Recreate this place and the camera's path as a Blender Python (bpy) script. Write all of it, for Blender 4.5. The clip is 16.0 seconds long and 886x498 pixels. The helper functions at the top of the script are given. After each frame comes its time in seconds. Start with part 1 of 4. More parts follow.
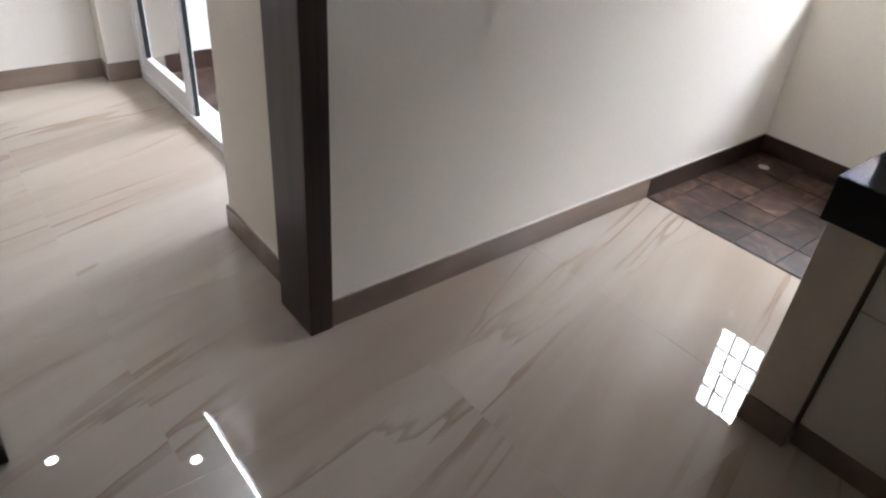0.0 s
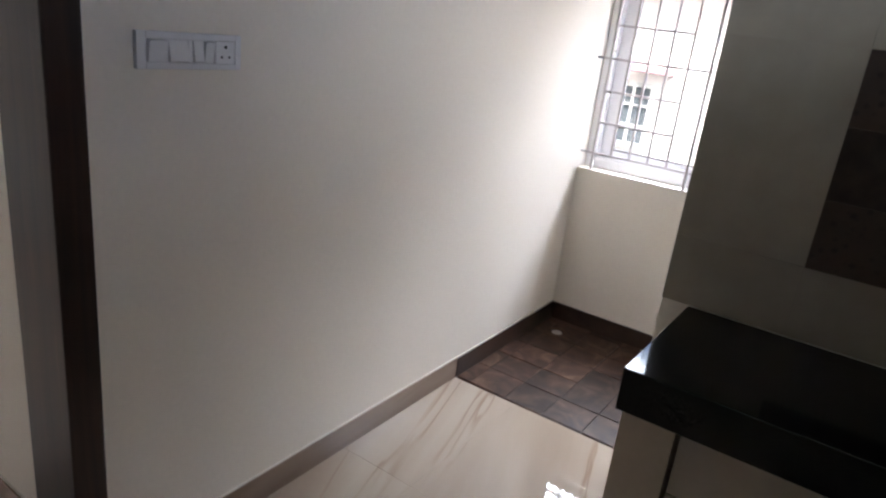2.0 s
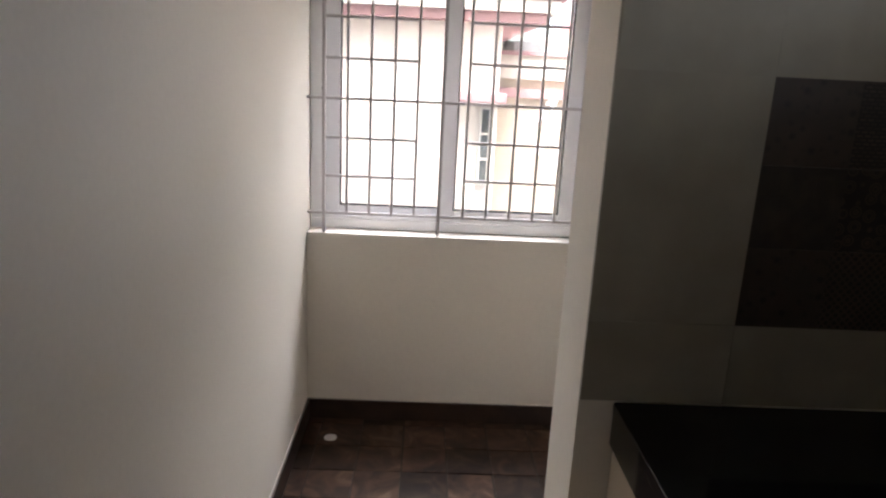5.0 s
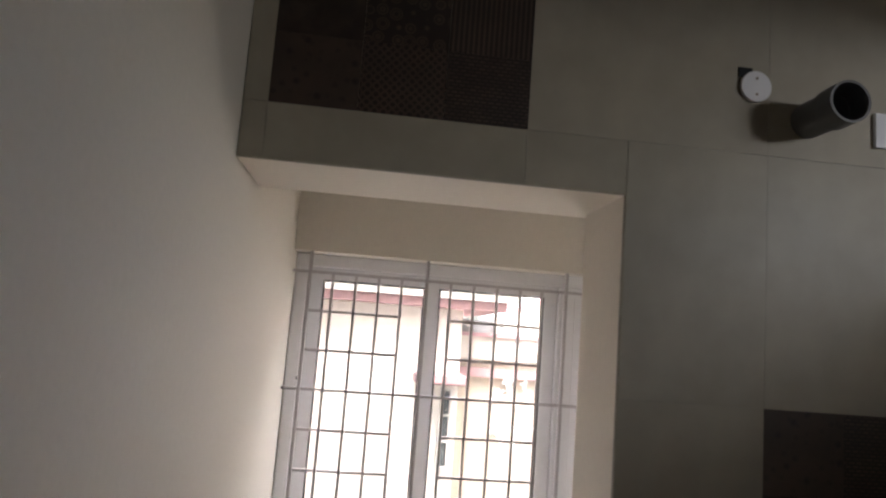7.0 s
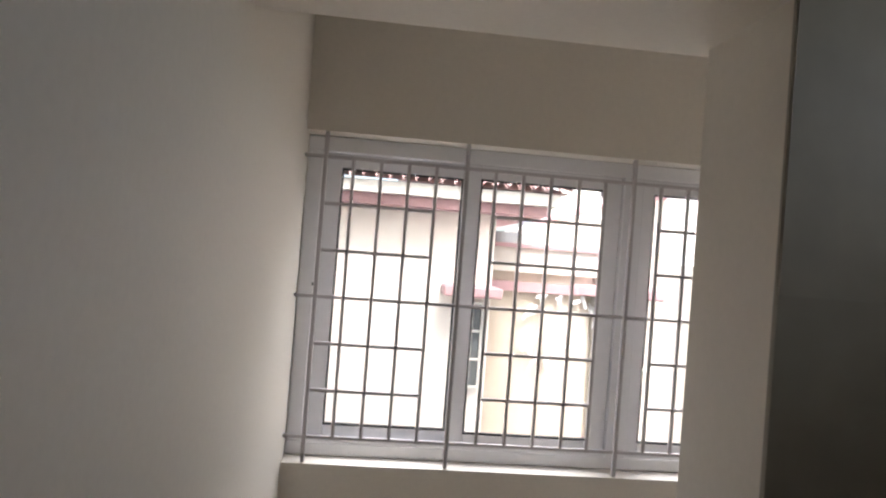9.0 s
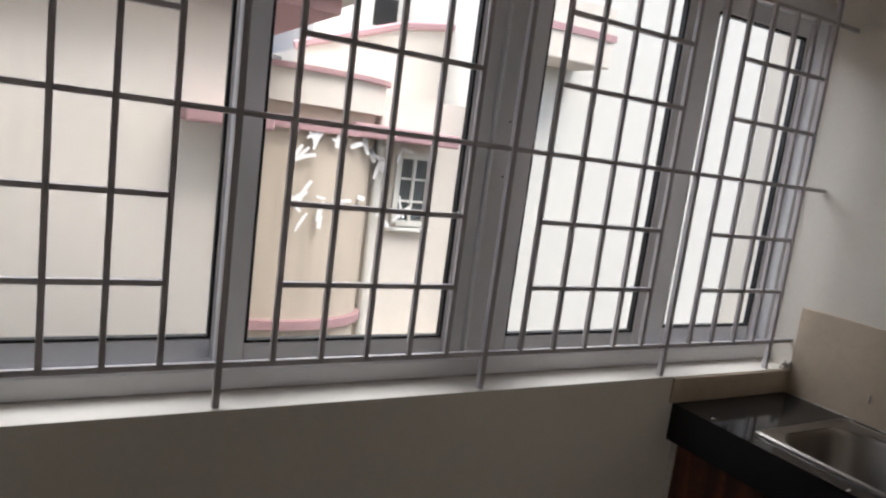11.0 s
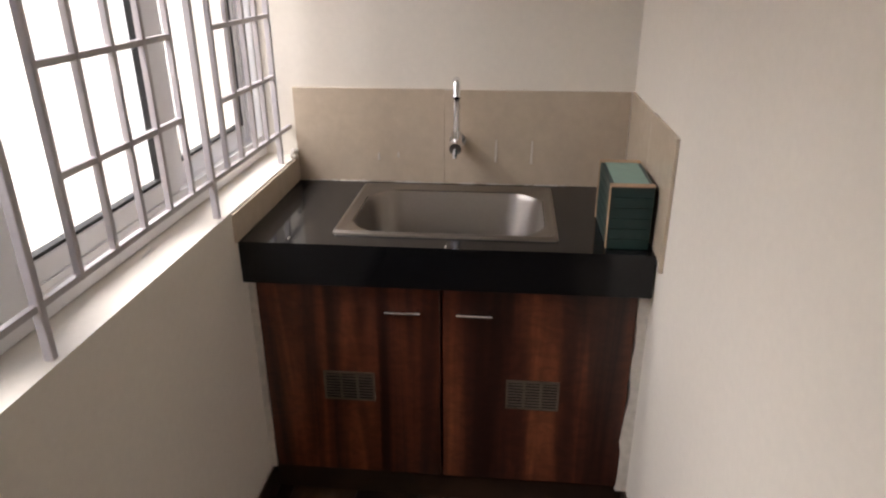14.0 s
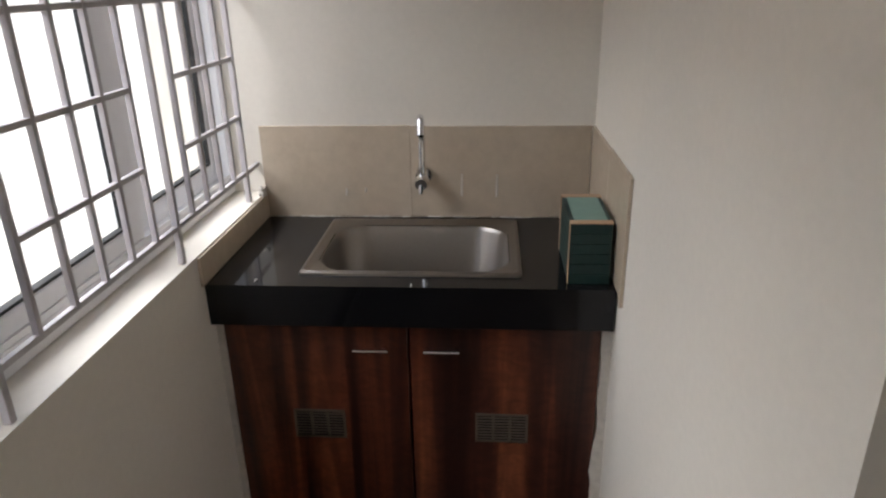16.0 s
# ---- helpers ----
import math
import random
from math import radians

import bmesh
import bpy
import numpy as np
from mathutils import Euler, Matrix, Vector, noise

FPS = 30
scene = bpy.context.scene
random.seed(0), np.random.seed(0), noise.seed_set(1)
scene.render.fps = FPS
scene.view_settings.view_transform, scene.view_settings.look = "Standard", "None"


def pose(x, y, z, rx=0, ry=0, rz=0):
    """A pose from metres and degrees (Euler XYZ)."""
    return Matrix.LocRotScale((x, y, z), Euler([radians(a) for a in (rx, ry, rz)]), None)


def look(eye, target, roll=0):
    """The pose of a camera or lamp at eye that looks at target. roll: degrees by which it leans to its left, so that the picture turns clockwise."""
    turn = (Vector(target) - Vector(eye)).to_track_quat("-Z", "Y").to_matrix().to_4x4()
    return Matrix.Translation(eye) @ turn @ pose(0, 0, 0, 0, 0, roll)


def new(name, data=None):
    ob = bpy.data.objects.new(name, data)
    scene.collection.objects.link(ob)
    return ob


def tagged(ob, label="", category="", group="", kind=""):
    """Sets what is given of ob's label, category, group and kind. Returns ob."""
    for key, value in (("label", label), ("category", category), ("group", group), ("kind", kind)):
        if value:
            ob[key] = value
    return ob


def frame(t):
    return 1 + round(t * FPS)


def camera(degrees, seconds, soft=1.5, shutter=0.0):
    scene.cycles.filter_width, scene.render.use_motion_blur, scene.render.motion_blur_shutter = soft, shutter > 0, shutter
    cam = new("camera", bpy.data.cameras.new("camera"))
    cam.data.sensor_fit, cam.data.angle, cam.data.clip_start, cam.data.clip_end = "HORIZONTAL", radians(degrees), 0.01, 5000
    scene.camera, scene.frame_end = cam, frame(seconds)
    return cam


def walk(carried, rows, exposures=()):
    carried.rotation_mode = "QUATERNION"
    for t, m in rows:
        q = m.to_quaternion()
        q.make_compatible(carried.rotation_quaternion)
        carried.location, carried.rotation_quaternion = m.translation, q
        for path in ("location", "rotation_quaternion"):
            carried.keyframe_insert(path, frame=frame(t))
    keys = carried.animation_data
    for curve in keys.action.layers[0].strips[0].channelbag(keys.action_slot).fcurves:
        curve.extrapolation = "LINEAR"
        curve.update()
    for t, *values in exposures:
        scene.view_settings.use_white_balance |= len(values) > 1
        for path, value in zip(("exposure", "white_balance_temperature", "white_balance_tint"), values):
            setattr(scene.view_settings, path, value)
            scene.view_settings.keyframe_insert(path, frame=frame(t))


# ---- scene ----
cam = camera(66.6, 16.0, soft=2.3)

EXPOSURES = [(0.0, 4.55, 5700, 12), (1.0, 4.12, 5800, 13), (2.0, 4.1, 5800, 14), (3.0, 4.0, 5850, 14), (5.5, 3.25, 6350, 15), (6.5, 3.3, 6450, 16),
             (7.0, 3.2, 6450, 16), (7.5, 3.5, 6450, 16), (8.2, 3.4, 6400, 15), (10.3, 1.72, 6050, 12), (11.0, 1.55, 6150, 12), (12.0, 1.55, 6450, 12), (12.5, 1.75, 6600, 14),
             (13.0, 1.95, 6750, 15), (13.5, 2.5, 6850, 17), (14.0, 2.75, 6700, 17), (14.5, 3.65, 6200, 14), (15.0, 3.75, 6200, 13), (15.5, 3.25, 6250, 11), (16.0, 2.4, 6250, 12)]
PATH = [
    (0, (1.587, -2.314, 1.561), (0.338, -1.219, 0.448), 5.3),
    (0.5, (1.577, -2.31, 1.59), (0.289, -1.122, 0.625), 5.2),
    (1, (1.591, -2.317, 1.626), (0.332, -0.998, 0.803), 5.8),
    (1.5, (1.562, -2.262, 1.638), (0.409, -0.79, 0.926), 7.1),
    (2, (1.502, -2.204, 1.671), (0.475, -0.614, 1.024), 7.0),
    (2.5, (1.394, -2.057, 1.697), (0.487, -0.395, 1.054), 4.2),
    (3, (1.233, -1.924, 1.673), (0.486, -0.198, 0.994), 2.9),
    (3.2, (1.112, -1.901, 1.659), (0.503, -0.115, 0.995), 3.5),
    (5.3, (0.493, -1.608, 1.711), (0.606, 0.342, 1.281), 3.3),
    (5.5, (0.461, -1.601, 1.726), (0.607, 0.364, 1.388), 3.8),
    (6, (0.388, -1.596, 1.775), (0.585, 0.388, 1.626), 3.9),
    (6.5, (0.365, -1.624, 1.82), (0.572, 0.363, 1.91), 4.0),
    (7, (0.349, -1.632, 1.845), (0.554, 0.342, 2.097), 4.4),
    (7.5, (0.323, -1.646, 1.877), (0.515, 0.312, 2.24), 3.7),
    (8, (0.32, -1.592, 1.849), (0.449, 0.378, 2.165), 4.1),
    (8.2, (0.331, -1.525, 1.837), (0.425, 0.457, 2.084), 3.9),
    (10.3, (0.229, -0.226, 1.611), (0.78, 1.684, 1.397), 5.7),
    (10.5, (0.277, -0.125, 1.615), (0.898, 1.76, 1.366), 5.9),
    (11, (0.323, 0.067, 1.551), (1.296, 1.788, 1.248), 7.5),
    (11.5, (0.338, 0.288, 1.564), (1.688, 1.72, 1.206), 6.5),
    (12, (0.399, 0.431, 1.544), (1.95, 1.625, 1.135), 7.2),
    (12.5, (0.471, 0.523, 1.54), (2.103, 1.599, 1.119), 3.0),
    (13, (0.483, 0.637, 1.534), (2.359, 1.186, 1.108), 0.1),
    (13.5, (0.425, 0.706, 1.537), (2.334, 0.92, 0.981), 0.4),
    (14, (0.408, 0.731, 1.526), (2.241, 0.919, 0.747), -0.3),
    (14.5, (0.413, 0.737, 1.511), (2.14, 0.81, 0.505), 2.3),
    (15, (0.406, 0.731, 1.507), (2.105, 0.824, 0.456), 0.2),
    (15.5, (0.416, 0.69, 1.533), (2.164, 0.867, 0.577), -0.6),
    (16, (0.413, 0.682, 1.596), (2.264, 0.822, 0.852), -1.1),
]
walk(cam, [(t, look(eye, target, roll)) for t, eye, target, roll in PATH], EXPOSURES)

# ---- world, sun and lamps ----
world = bpy.data.worlds.new("sky")
scene.world = world
world.use_nodes = True
wn = world.node_tree.nodes
sky = wn.new("ShaderNodeTexSky")
sky.sky_type = "NISHITA"
sky.sun_disc = False
sky.sun_elevation, sky.sun_rotation = radians(58), radians(160)
sky.dust_density, sky.ozone_density = 4.0, 0.8
wn["Background"].inputs[1].default_value = 0.09
world.node_tree.links.new(sky.outputs[0], wn["Background"].inputs[0])
sun = new("sun", bpy.data.lights.new("sun", "SUN"))
sun.data.energy, sun.data.angle, sun.data.color = 1.0, radians(30), (1.0, 0.95, 0.88)
sun.rotation_euler = (radians(32), 0, radians(20))


# added area lamp above the neighbouring roofs, standing in for the utility window's sky
lamp = new("window_sky_lamp", bpy.data.lights.new("window_sky_lamp", "AREA"))
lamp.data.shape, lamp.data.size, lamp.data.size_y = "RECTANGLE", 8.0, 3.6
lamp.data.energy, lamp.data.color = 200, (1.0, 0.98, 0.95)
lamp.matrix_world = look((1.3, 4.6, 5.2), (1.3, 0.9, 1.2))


# added area lamp standing in for low daylight under the kitchen ventilator's sunshade
vent = new("ventilator_sky_lamp", bpy.data.lights.new("ventilator_sky_lamp", "AREA"))
vent.data.shape, vent.data.size, vent.data.size_y = "RECTANGLE", 0.7, 0.16
vent.data.energy, vent.data.color = 2.1, (0.92, 0.97, 1.0)
vent.matrix_world = look((2.9, -2.25, 2.66), (1.3, 0.0, 2.1))


# ---- materials ----
def material(name, color, rough=0.5, metal=0.0, grain=0.06, scale=40.0, big=1.5, bump=0.1, spec=0.5):
    """A surface whose colour wanders at two scales, with fine relief."""
    m = bpy.data.materials.new(name)
    m.use_nodes = True
    n, l = m.node_tree.nodes, m.node_tree.links
    b = n["Principled BSDF"]
    b.inputs["Roughness"].default_value, b.inputs["Metallic"].default_value = rough, metal
    b.inputs["Specular IOR Level"].default_value = spec
    co = n.new("ShaderNodeTexCoord")
    fine, wide, mix = n.new("ShaderNodeTexNoise"), n.new("ShaderNodeTexNoise"), n.new("ShaderNodeMath")
    fine.inputs["Scale"].default_value, wide.inputs["Scale"].default_value = scale, big
    fine.inputs["Detail"].default_value = 6
    wide.inputs["Detail"].default_value = 4
    for tex in (fine, wide):
        l.new(co.outputs["Object"], tex.inputs["Vector"])
    mix.operation = "ADD"
    l.new(fine.outputs["Fac"], mix.inputs[0])
    l.new(wide.outputs["Fac"], mix.inputs[1])
    ramp = n.new("ShaderNodeMapRange")
    ramp.inputs["From Min"].default_value, ramp.inputs["From Max"].default_value = 0.6, 1.4
    ramp.inputs["To Min"].default_value, ramp.inputs["To Max"].default_value = 1 - grain, 1 + grain
    l.new(mix.outputs[0], ramp.inputs["Value"])
    tint = n.new("ShaderNodeMix")
    tint.data_type, tint.blend_type = "RGBA", "MULTIPLY"
    tint.inputs["Factor"].default_value = 1
    tint.inputs["A"].default_value = (*color, 1)
    l.new(ramp.outputs["Result"], tint.inputs["B"])
    l.new(tint.outputs["Result"], b.inputs["Base Color"])
    rr = n.new("ShaderNodeMapRange")
    rr.inputs["To Min"].default_value, rr.inputs["To Max"].default_value = rough * 0.85, min(1, rough * 1.15)
    l.new(wide.outputs["Fac"], rr.inputs["Value"])
    l.new(rr.outputs["Result"], b.inputs["Roughness"])
    if bump:
        bp = n.new("ShaderNodeBump")
        bp.inputs["Strength"].default_value, bp.inputs["Distance"].default_value = bump, 0.002
        l.new(fine.outputs["Fac"], bp.inputs["Height"])
        l.new(bp.outputs["Normal"], b.inputs["Normal"])
    return m


def nodes_of(m):
    return m.node_tree.nodes, m.node_tree.links, m.node_tree.nodes["Principled BSDF"]


def ramp_of(m, stops):
    r = m.node_tree.nodes.new("ShaderNodeValToRGB")
    while len(r.color_ramp.elements) < len(stops):
        r.color_ramp.elements.new(0.5)
    for e, (p, c) in zip(r.color_ramp.elements, stops):
        e.position, e.color = p, (*c, 1)
    return r


def streaked(name, stops, stretch, scale, distortion, rough, shift=True, bump=0.0, rot=0.0, detail=5):
    """Stone or wood drawn out along one axis; each piece starts elsewhere in the pattern."""
    m = bpy.data.materials.new(name)
    m.use_nodes = True
    n, l, b = nodes_of(m)
    co, mp, tex = n.new("ShaderNodeTexCoord"), n.new("ShaderNodeMapping"), n.new("ShaderNodeTexNoise")
    mp.inputs["Scale"].default_value = stretch
    mp.inputs["Rotation"].default_value = (0, 0, radians(rot))
    tex.inputs["Scale"].default_value, tex.inputs["Distortion"].default_value = scale, distortion
    tex.inputs["Detail"].default_value = detail
    src = co.outputs["Object"]
    if shift:
        inf, add = n.new("ShaderNodeObjectInfo"), n.new("ShaderNodeVectorMath")
        sc = n.new("ShaderNodeMath")
        sc.operation, sc.inputs[1].default_value = "MULTIPLY", 37.0
        l.new(inf.outputs["Random"], sc.inputs[0])
        l.new(co.outputs["Object"], add.inputs[0])
        l.new(sc.outputs[0], add.inputs[1])
        src = add.outputs[0]
    l.new(src, mp.inputs["Vector"])
    l.new(mp.outputs[0], tex.inputs["Vector"])
    r = ramp_of(m, stops)
    l.new(tex.outputs["Fac"], r.inputs[0])
    l.new(r.outputs[0], b.inputs["Base Color"])
    b.inputs["Roughness"].default_value = rough
    if bump:
        bp = n.new("ShaderNodeBump")
        bp.inputs["Strength"].default_value, bp.inputs["Distance"].default_value = bump, 0.002
        l.new(tex.outputs["Fac"], bp.inputs["Height"])
        l.new(bp.outputs["Normal"], b.inputs["Normal"])
    return m


PAINT = material("wall_paint", (0.79, 0.74, 0.655), 0.6, grain=0.035, scale=60, big=1.2, bump=0.08)
CEILING = material("ceiling_paint", (0.8, 0.79, 0.76), 0.7, grain=0.02)


def marble(name):
    """Glossy beige stone print: cloudy bands drawn out one way, thin broken brown veins along them."""
    m = bpy.data.materials.new(name)
    m.use_nodes = True
    n, l, b = nodes_of(m)
    geo, mp = n.new("ShaderNodeNewGeometry"), n.new("ShaderNodeMapping")
    mp.inputs["Rotation"].default_value = (0, 0, radians(-16))
    l.new(geo.outputs["Position"], mp.inputs["Vector"])
    inf, off = n.new("ShaderNodeObjectInfo"), n.new("ShaderNodeMath")
    off.operation, off.inputs[1].default_value = "MULTIPLY", 0.09
    l.new(inf.outputs["Random"], off.inputs[0])

    def layer(scale, stretch, distortion, detail):
        st, tex = n.new("ShaderNodeVectorMath"), n.new("ShaderNodeTexNoise")
        st.operation, st.inputs[1].default_value = "MULTIPLY", stretch
        l.new(mp.outputs[0], st.inputs[0])
        l.new(st.outputs[0], tex.inputs["Vector"])
        tex.noise_dimensions = "4D"
        l.new(off.outputs[0], tex.inputs["W"])
        tex.inputs["Scale"].default_value, tex.inputs["Distortion"].default_value, tex.inputs["Detail"].default_value = scale, distortion, detail
        return tex.outputs["Fac"]

    cloud = ramp_of(m, [(0.30, (0.295, 0.23, 0.174)), (0.45, (0.36, 0.295, 0.23)), (0.58, (0.41, 0.348, 0.278)), (0.75, (0.465, 0.40, 0.325))])
    l.new(layer(2.4, (1.0, 0.11, 1.0), 0.9, 6), cloud.inputs[0])
    vein = ramp_of(m, [(0.474, (0, 0, 0)), (0.498, (1, 1, 1)), (0.502, (1, 1, 1)), (0.507, (0, 0, 0))])
    l.new(layer(2.4, (1.0, 0.1, 1.0), 1.3, 4), vein.inputs[0])
    gap = ramp_of(m, [(0.38, (0, 0, 0)), (0.58, (1, 1, 1))])
    l.new(layer(2.6, (1, 0.6, 1), 0.3, 3), gap.inputs[0])
    both, mix = n.new("ShaderNodeMath"), n.new("ShaderNodeMix")
    both.operation = "MULTIPLY"
    l.new(vein.outputs[0], both.inputs[0])
    l.new(gap.outputs[0], both.inputs[1])
    mix.data_type = "RGBA"
    l.new(both.outputs[0], mix.inputs["Factor"])
    l.new(cloud.outputs[0], mix.inputs["A"])
    mix.inputs["B"].default_value = (0.27, 0.198, 0.145, 1)
    l.new(mix.outputs["Result"], b.inputs["Base Color"])
    b.inputs["Roughness"].default_value = 0.012
    b.inputs["Specular IOR Level"].default_value = 0.45
    wave, bp = n.new("ShaderNodeTexNoise"), n.new("ShaderNodeBump")
    wave.inputs["Scale"].default_value = 9
    l.new(geo.outputs["Position"], wave.inputs["Vector"])
    bp.inputs["Strength"].default_value, bp.inputs["Distance"].default_value = 0.035, 0.002
    l.new(wave.outputs["Fac"], bp.inputs["Height"])
    l.new(bp.outputs["Normal"], b.inputs["Normal"])
    return m


MARBLE = marble("glossy_beige_marble")
SKIRT = streaked("brown_skirting_tile", [(0.3, (0.17, 0.125, 0.095)), (0.7, (0.27, 0.205, 0.16))], (1, 0.2, 1), 6, 0.5, 0.2)
RUSTIC = streaked("dark_rustic_tile", [(0.28, (0.024, 0.013, 0.009)), (0.46, (0.072, 0.037, 0.024)), (0.6, (0.13, 0.072, 0.043)), (0.74, (0.24, 0.155, 0.1))],
                  (1, 1, 1), 7.0, 1.2, 0.32, bump=0.5, detail=10)
rn, rl, rb = nodes_of(RUSTIC)
rb.inputs["Roughness"].default_value, rb.inputs["Specular IOR Level"].default_value = 0.45, 0.3
rinf, rtone, rmix = rn.new("ShaderNodeObjectInfo"), rn.new("ShaderNodeMapRange"), rn.new("ShaderNodeMix")
rtone.inputs["To Min"].default_value, rtone.inputs["To Max"].default_value = 0.32, 0.85
rmix.data_type, rmix.blend_type = "RGBA", "MULTIPLY"
rmix.inputs["Factor"].default_value = 1
rl.new(rinf.outputs["Random"], rtone.inputs["Value"])
rl.new(rb.inputs["Base Color"].links[0].from_socket, rmix.inputs["A"])
rl.new(rtone.outputs["Result"], rmix.inputs["B"])
rl.new(rmix.outputs["Result"], rb.inputs["Base Color"])
RUSTIC_SKIRT = streaked("dark_rustic_skirting", [(0.3, (0.02, 0.011, 0.008)), (0.7, (0.055, 0.03, 0.02))], (1, 1, 1), 6, 0.5, 0.35)
GROUT = material("dark_grout", (0.045, 0.036, 0.03), 0.9)
PALE_GROUT = material("pale_grout", (0.36, 0.295, 0.23), 0.5)
WENGE = streaked("dark_wenge_wood", [(0.3, (0.012, 0.006, 0.005)), (0.6, (0.035, 0.016, 0.011)), (0.8, (0.055, 0.026, 0.017))], (9, 9, 0.5), 4, 0.6, 0.35, bump=0.1)
GRANITE = material("black_granite", (0.008, 0.008, 0.009), 0.09, grain=0.2, scale=400, bump=0.0, spec=0.32)
LAMINATE = material("cream_laminate", (0.53, 0.47, 0.39), 0.3, grain=0.03, bump=0.02)
PIER_TILE = material("cream_pier_tile", (0.52, 0.44, 0.345), 0.3, grain=0.05, bump=0.02)
UPVC = material("white_upvc", (0.82, 0.82, 0.83), 0.3, grain=0.03, bump=0.02)
RUBBER = material("black_gasket", (0.01, 0.01, 0.01), 0.6)
GRILLE = material("grey_white_enamel", (0.52, 0.49, 0.50), 0.35, grain=0.08, scale=80, bump=0.1)
STEEL = material("brushed_steel", (0.31, 0.285, 0.26), 0.32, metal=1.0, grain=0.06, scale=120, bump=0.04)
CHROME = material("chrome", (0.8, 0.8, 0.82), 0.08, metal=1.0, grain=0.02, bump=0)
TARNISH = material("tarnished_metal", (0.24, 0.20, 0.16), 0.45, metal=0.8, grain=0.15)
# near-black plates carry the shade of holes on faces that stay uncut
DARK = material("hole_shade", (0.006, 0.006, 0.007), 0.8)
CABINET = streaked("red_brown_wood_laminate", [(0.34, (0.022, 0.007, 0.005)), (0.47, (0.06, 0.018, 0.011)), (0.57, (0.135, 0.038, 0.019)), (0.71, (0.29, 0.095, 0.042))],
                   (1.0, 7.0, 0.42), 1.5, 0.8, 0.3, detail=8)
# short dark flecks across the grain of the laminate
cn, cl, cb = nodes_of(CABINET)
cco, cst, ctex, crng, cmix = cn.new("ShaderNodeTexCoord"), cn.new("ShaderNodeVectorMath"), cn.new("ShaderNodeTexNoise"), cn.new("ShaderNodeMapRange"), cn.new("ShaderNodeMix")
cst.operation, cst.inputs[1].default_value = "MULTIPLY", (1.0, 1.0, 1.7)
ctex.inputs["Scale"].default_value, ctex.inputs["Detail"].default_value, ctex.inputs["Distortion"].default_value = 17.0, 5.0, 1.5
crng.inputs["From Min"].default_value, crng.inputs["From Max"].default_value = 0.38, 0.6
crng.inputs["To Min"].default_value, crng.inputs["To Max"].default_value = 0.78, 1.08
cmix.data_type, cmix.blend_type = "RGBA", "MULTIPLY"
cmix.inputs["Factor"].default_value = 1
cl.new(cco.outputs["Object"], cst.inputs[0])
cl.new(cst.outputs[0], ctex.inputs["Vector"])
cl.new(ctex.outputs["Fac"], crng.inputs["Value"])
cl.new(cb.inputs["Base Color"].links[0].from_socket, cmix.inputs["A"])
cl.new(crng.outputs["Result"], cmix.inputs["B"])
cl.new(cmix.outputs["Result"], cb.inputs["Base Color"])
SPLASH = material("beige_splash_tile", (0.54, 0.45, 0.345), 0.25, grain=0.1, scale=30, big=3, bump=0.03)
DADO = material("grey_dado_tile", (0.34, 0.307, 0.243), 0.45, grain=0.14, scale=9, big=1.6, bump=0.02, spec=0.28)
DADO_GROUT = material("grey_dado_grout", (0.32, 0.29, 0.23), 0.6)
PLASTIC = material("white_switch_plastic", (0.78, 0.78, 0.8), 0.25, grain=0.01, bump=0)
PVC = material("grey_pvc", (0.10, 0.10, 0.105), 0.45, grain=0.1)
CARTON = material("tan_cardboard", (0.45, 0.30, 0.19), 0.8, grain=0.1)
GREEN = material("green_printed_card", (0.004, 0.027, 0.024), 0.45, grain=0.2, scale=25)
PALE_GREEN = material("pale_green_card", (0.20, 0.33, 0.28), 0.45, grain=0.1)
HOUSE_CREAM = material("cream_house_paint", (0.68, 0.635, 0.57), 0.85, grain=0.08, big=0.5, scale=12)
# front house cream raised to make up for too little light on it
FRONT_PAINT = material("brightened_house_paint", (0.81, 0.765, 0.70), 0.85, grain=0.06, big=0.5, scale=12)
HOUSE_WHITE = material("white_house_paint", (0.64, 0.635, 0.59), 0.85, grain=0.06, big=0.5, scale=12)
# red paint and roof tile washed paler, with haze put into their colour
HOUSE_RED = material("hazed_red_house_paint", (0.43, 0.27, 0.28), 0.8, grain=0.15, scale=20)
ROOF = streaked("red_clay_roof_tile", [(0.3, (0.27, 0.17, 0.16)), (0.7, (0.44, 0.29, 0.27))], (1, 1, 1), 3, 0.4, 0.8)
GROUND = material("grey_ground", (0.22, 0.20, 0.18), 0.9, grain=0.2)
HOUSE_GLASS = material("dull_window_glass", (0.10, 0.115, 0.12), 0.15, grain=0.2)
STRIP = material("flat_white", (0.86, 0.86, 0.85), 0.4, grain=0.03)
STAINED = streaked("stained_cream_render", [(0.3, (0.46, 0.40, 0.325)), (0.7, (0.57, 0.50, 0.41))], (4, 4, 0.3), 1.3, 0.4, 0.85, shift=False)
# balcony paint as it looks in shade, darkness put into the brown-grey
SHADED_RENDER = material("shaded_balcony_render", (0.25, 0.21, 0.17), 0.8, grain=0.1, scale=15)
SEALANT = material("pale_sealant", (0.62, 0.58, 0.52), 0.7, grain=0.2)


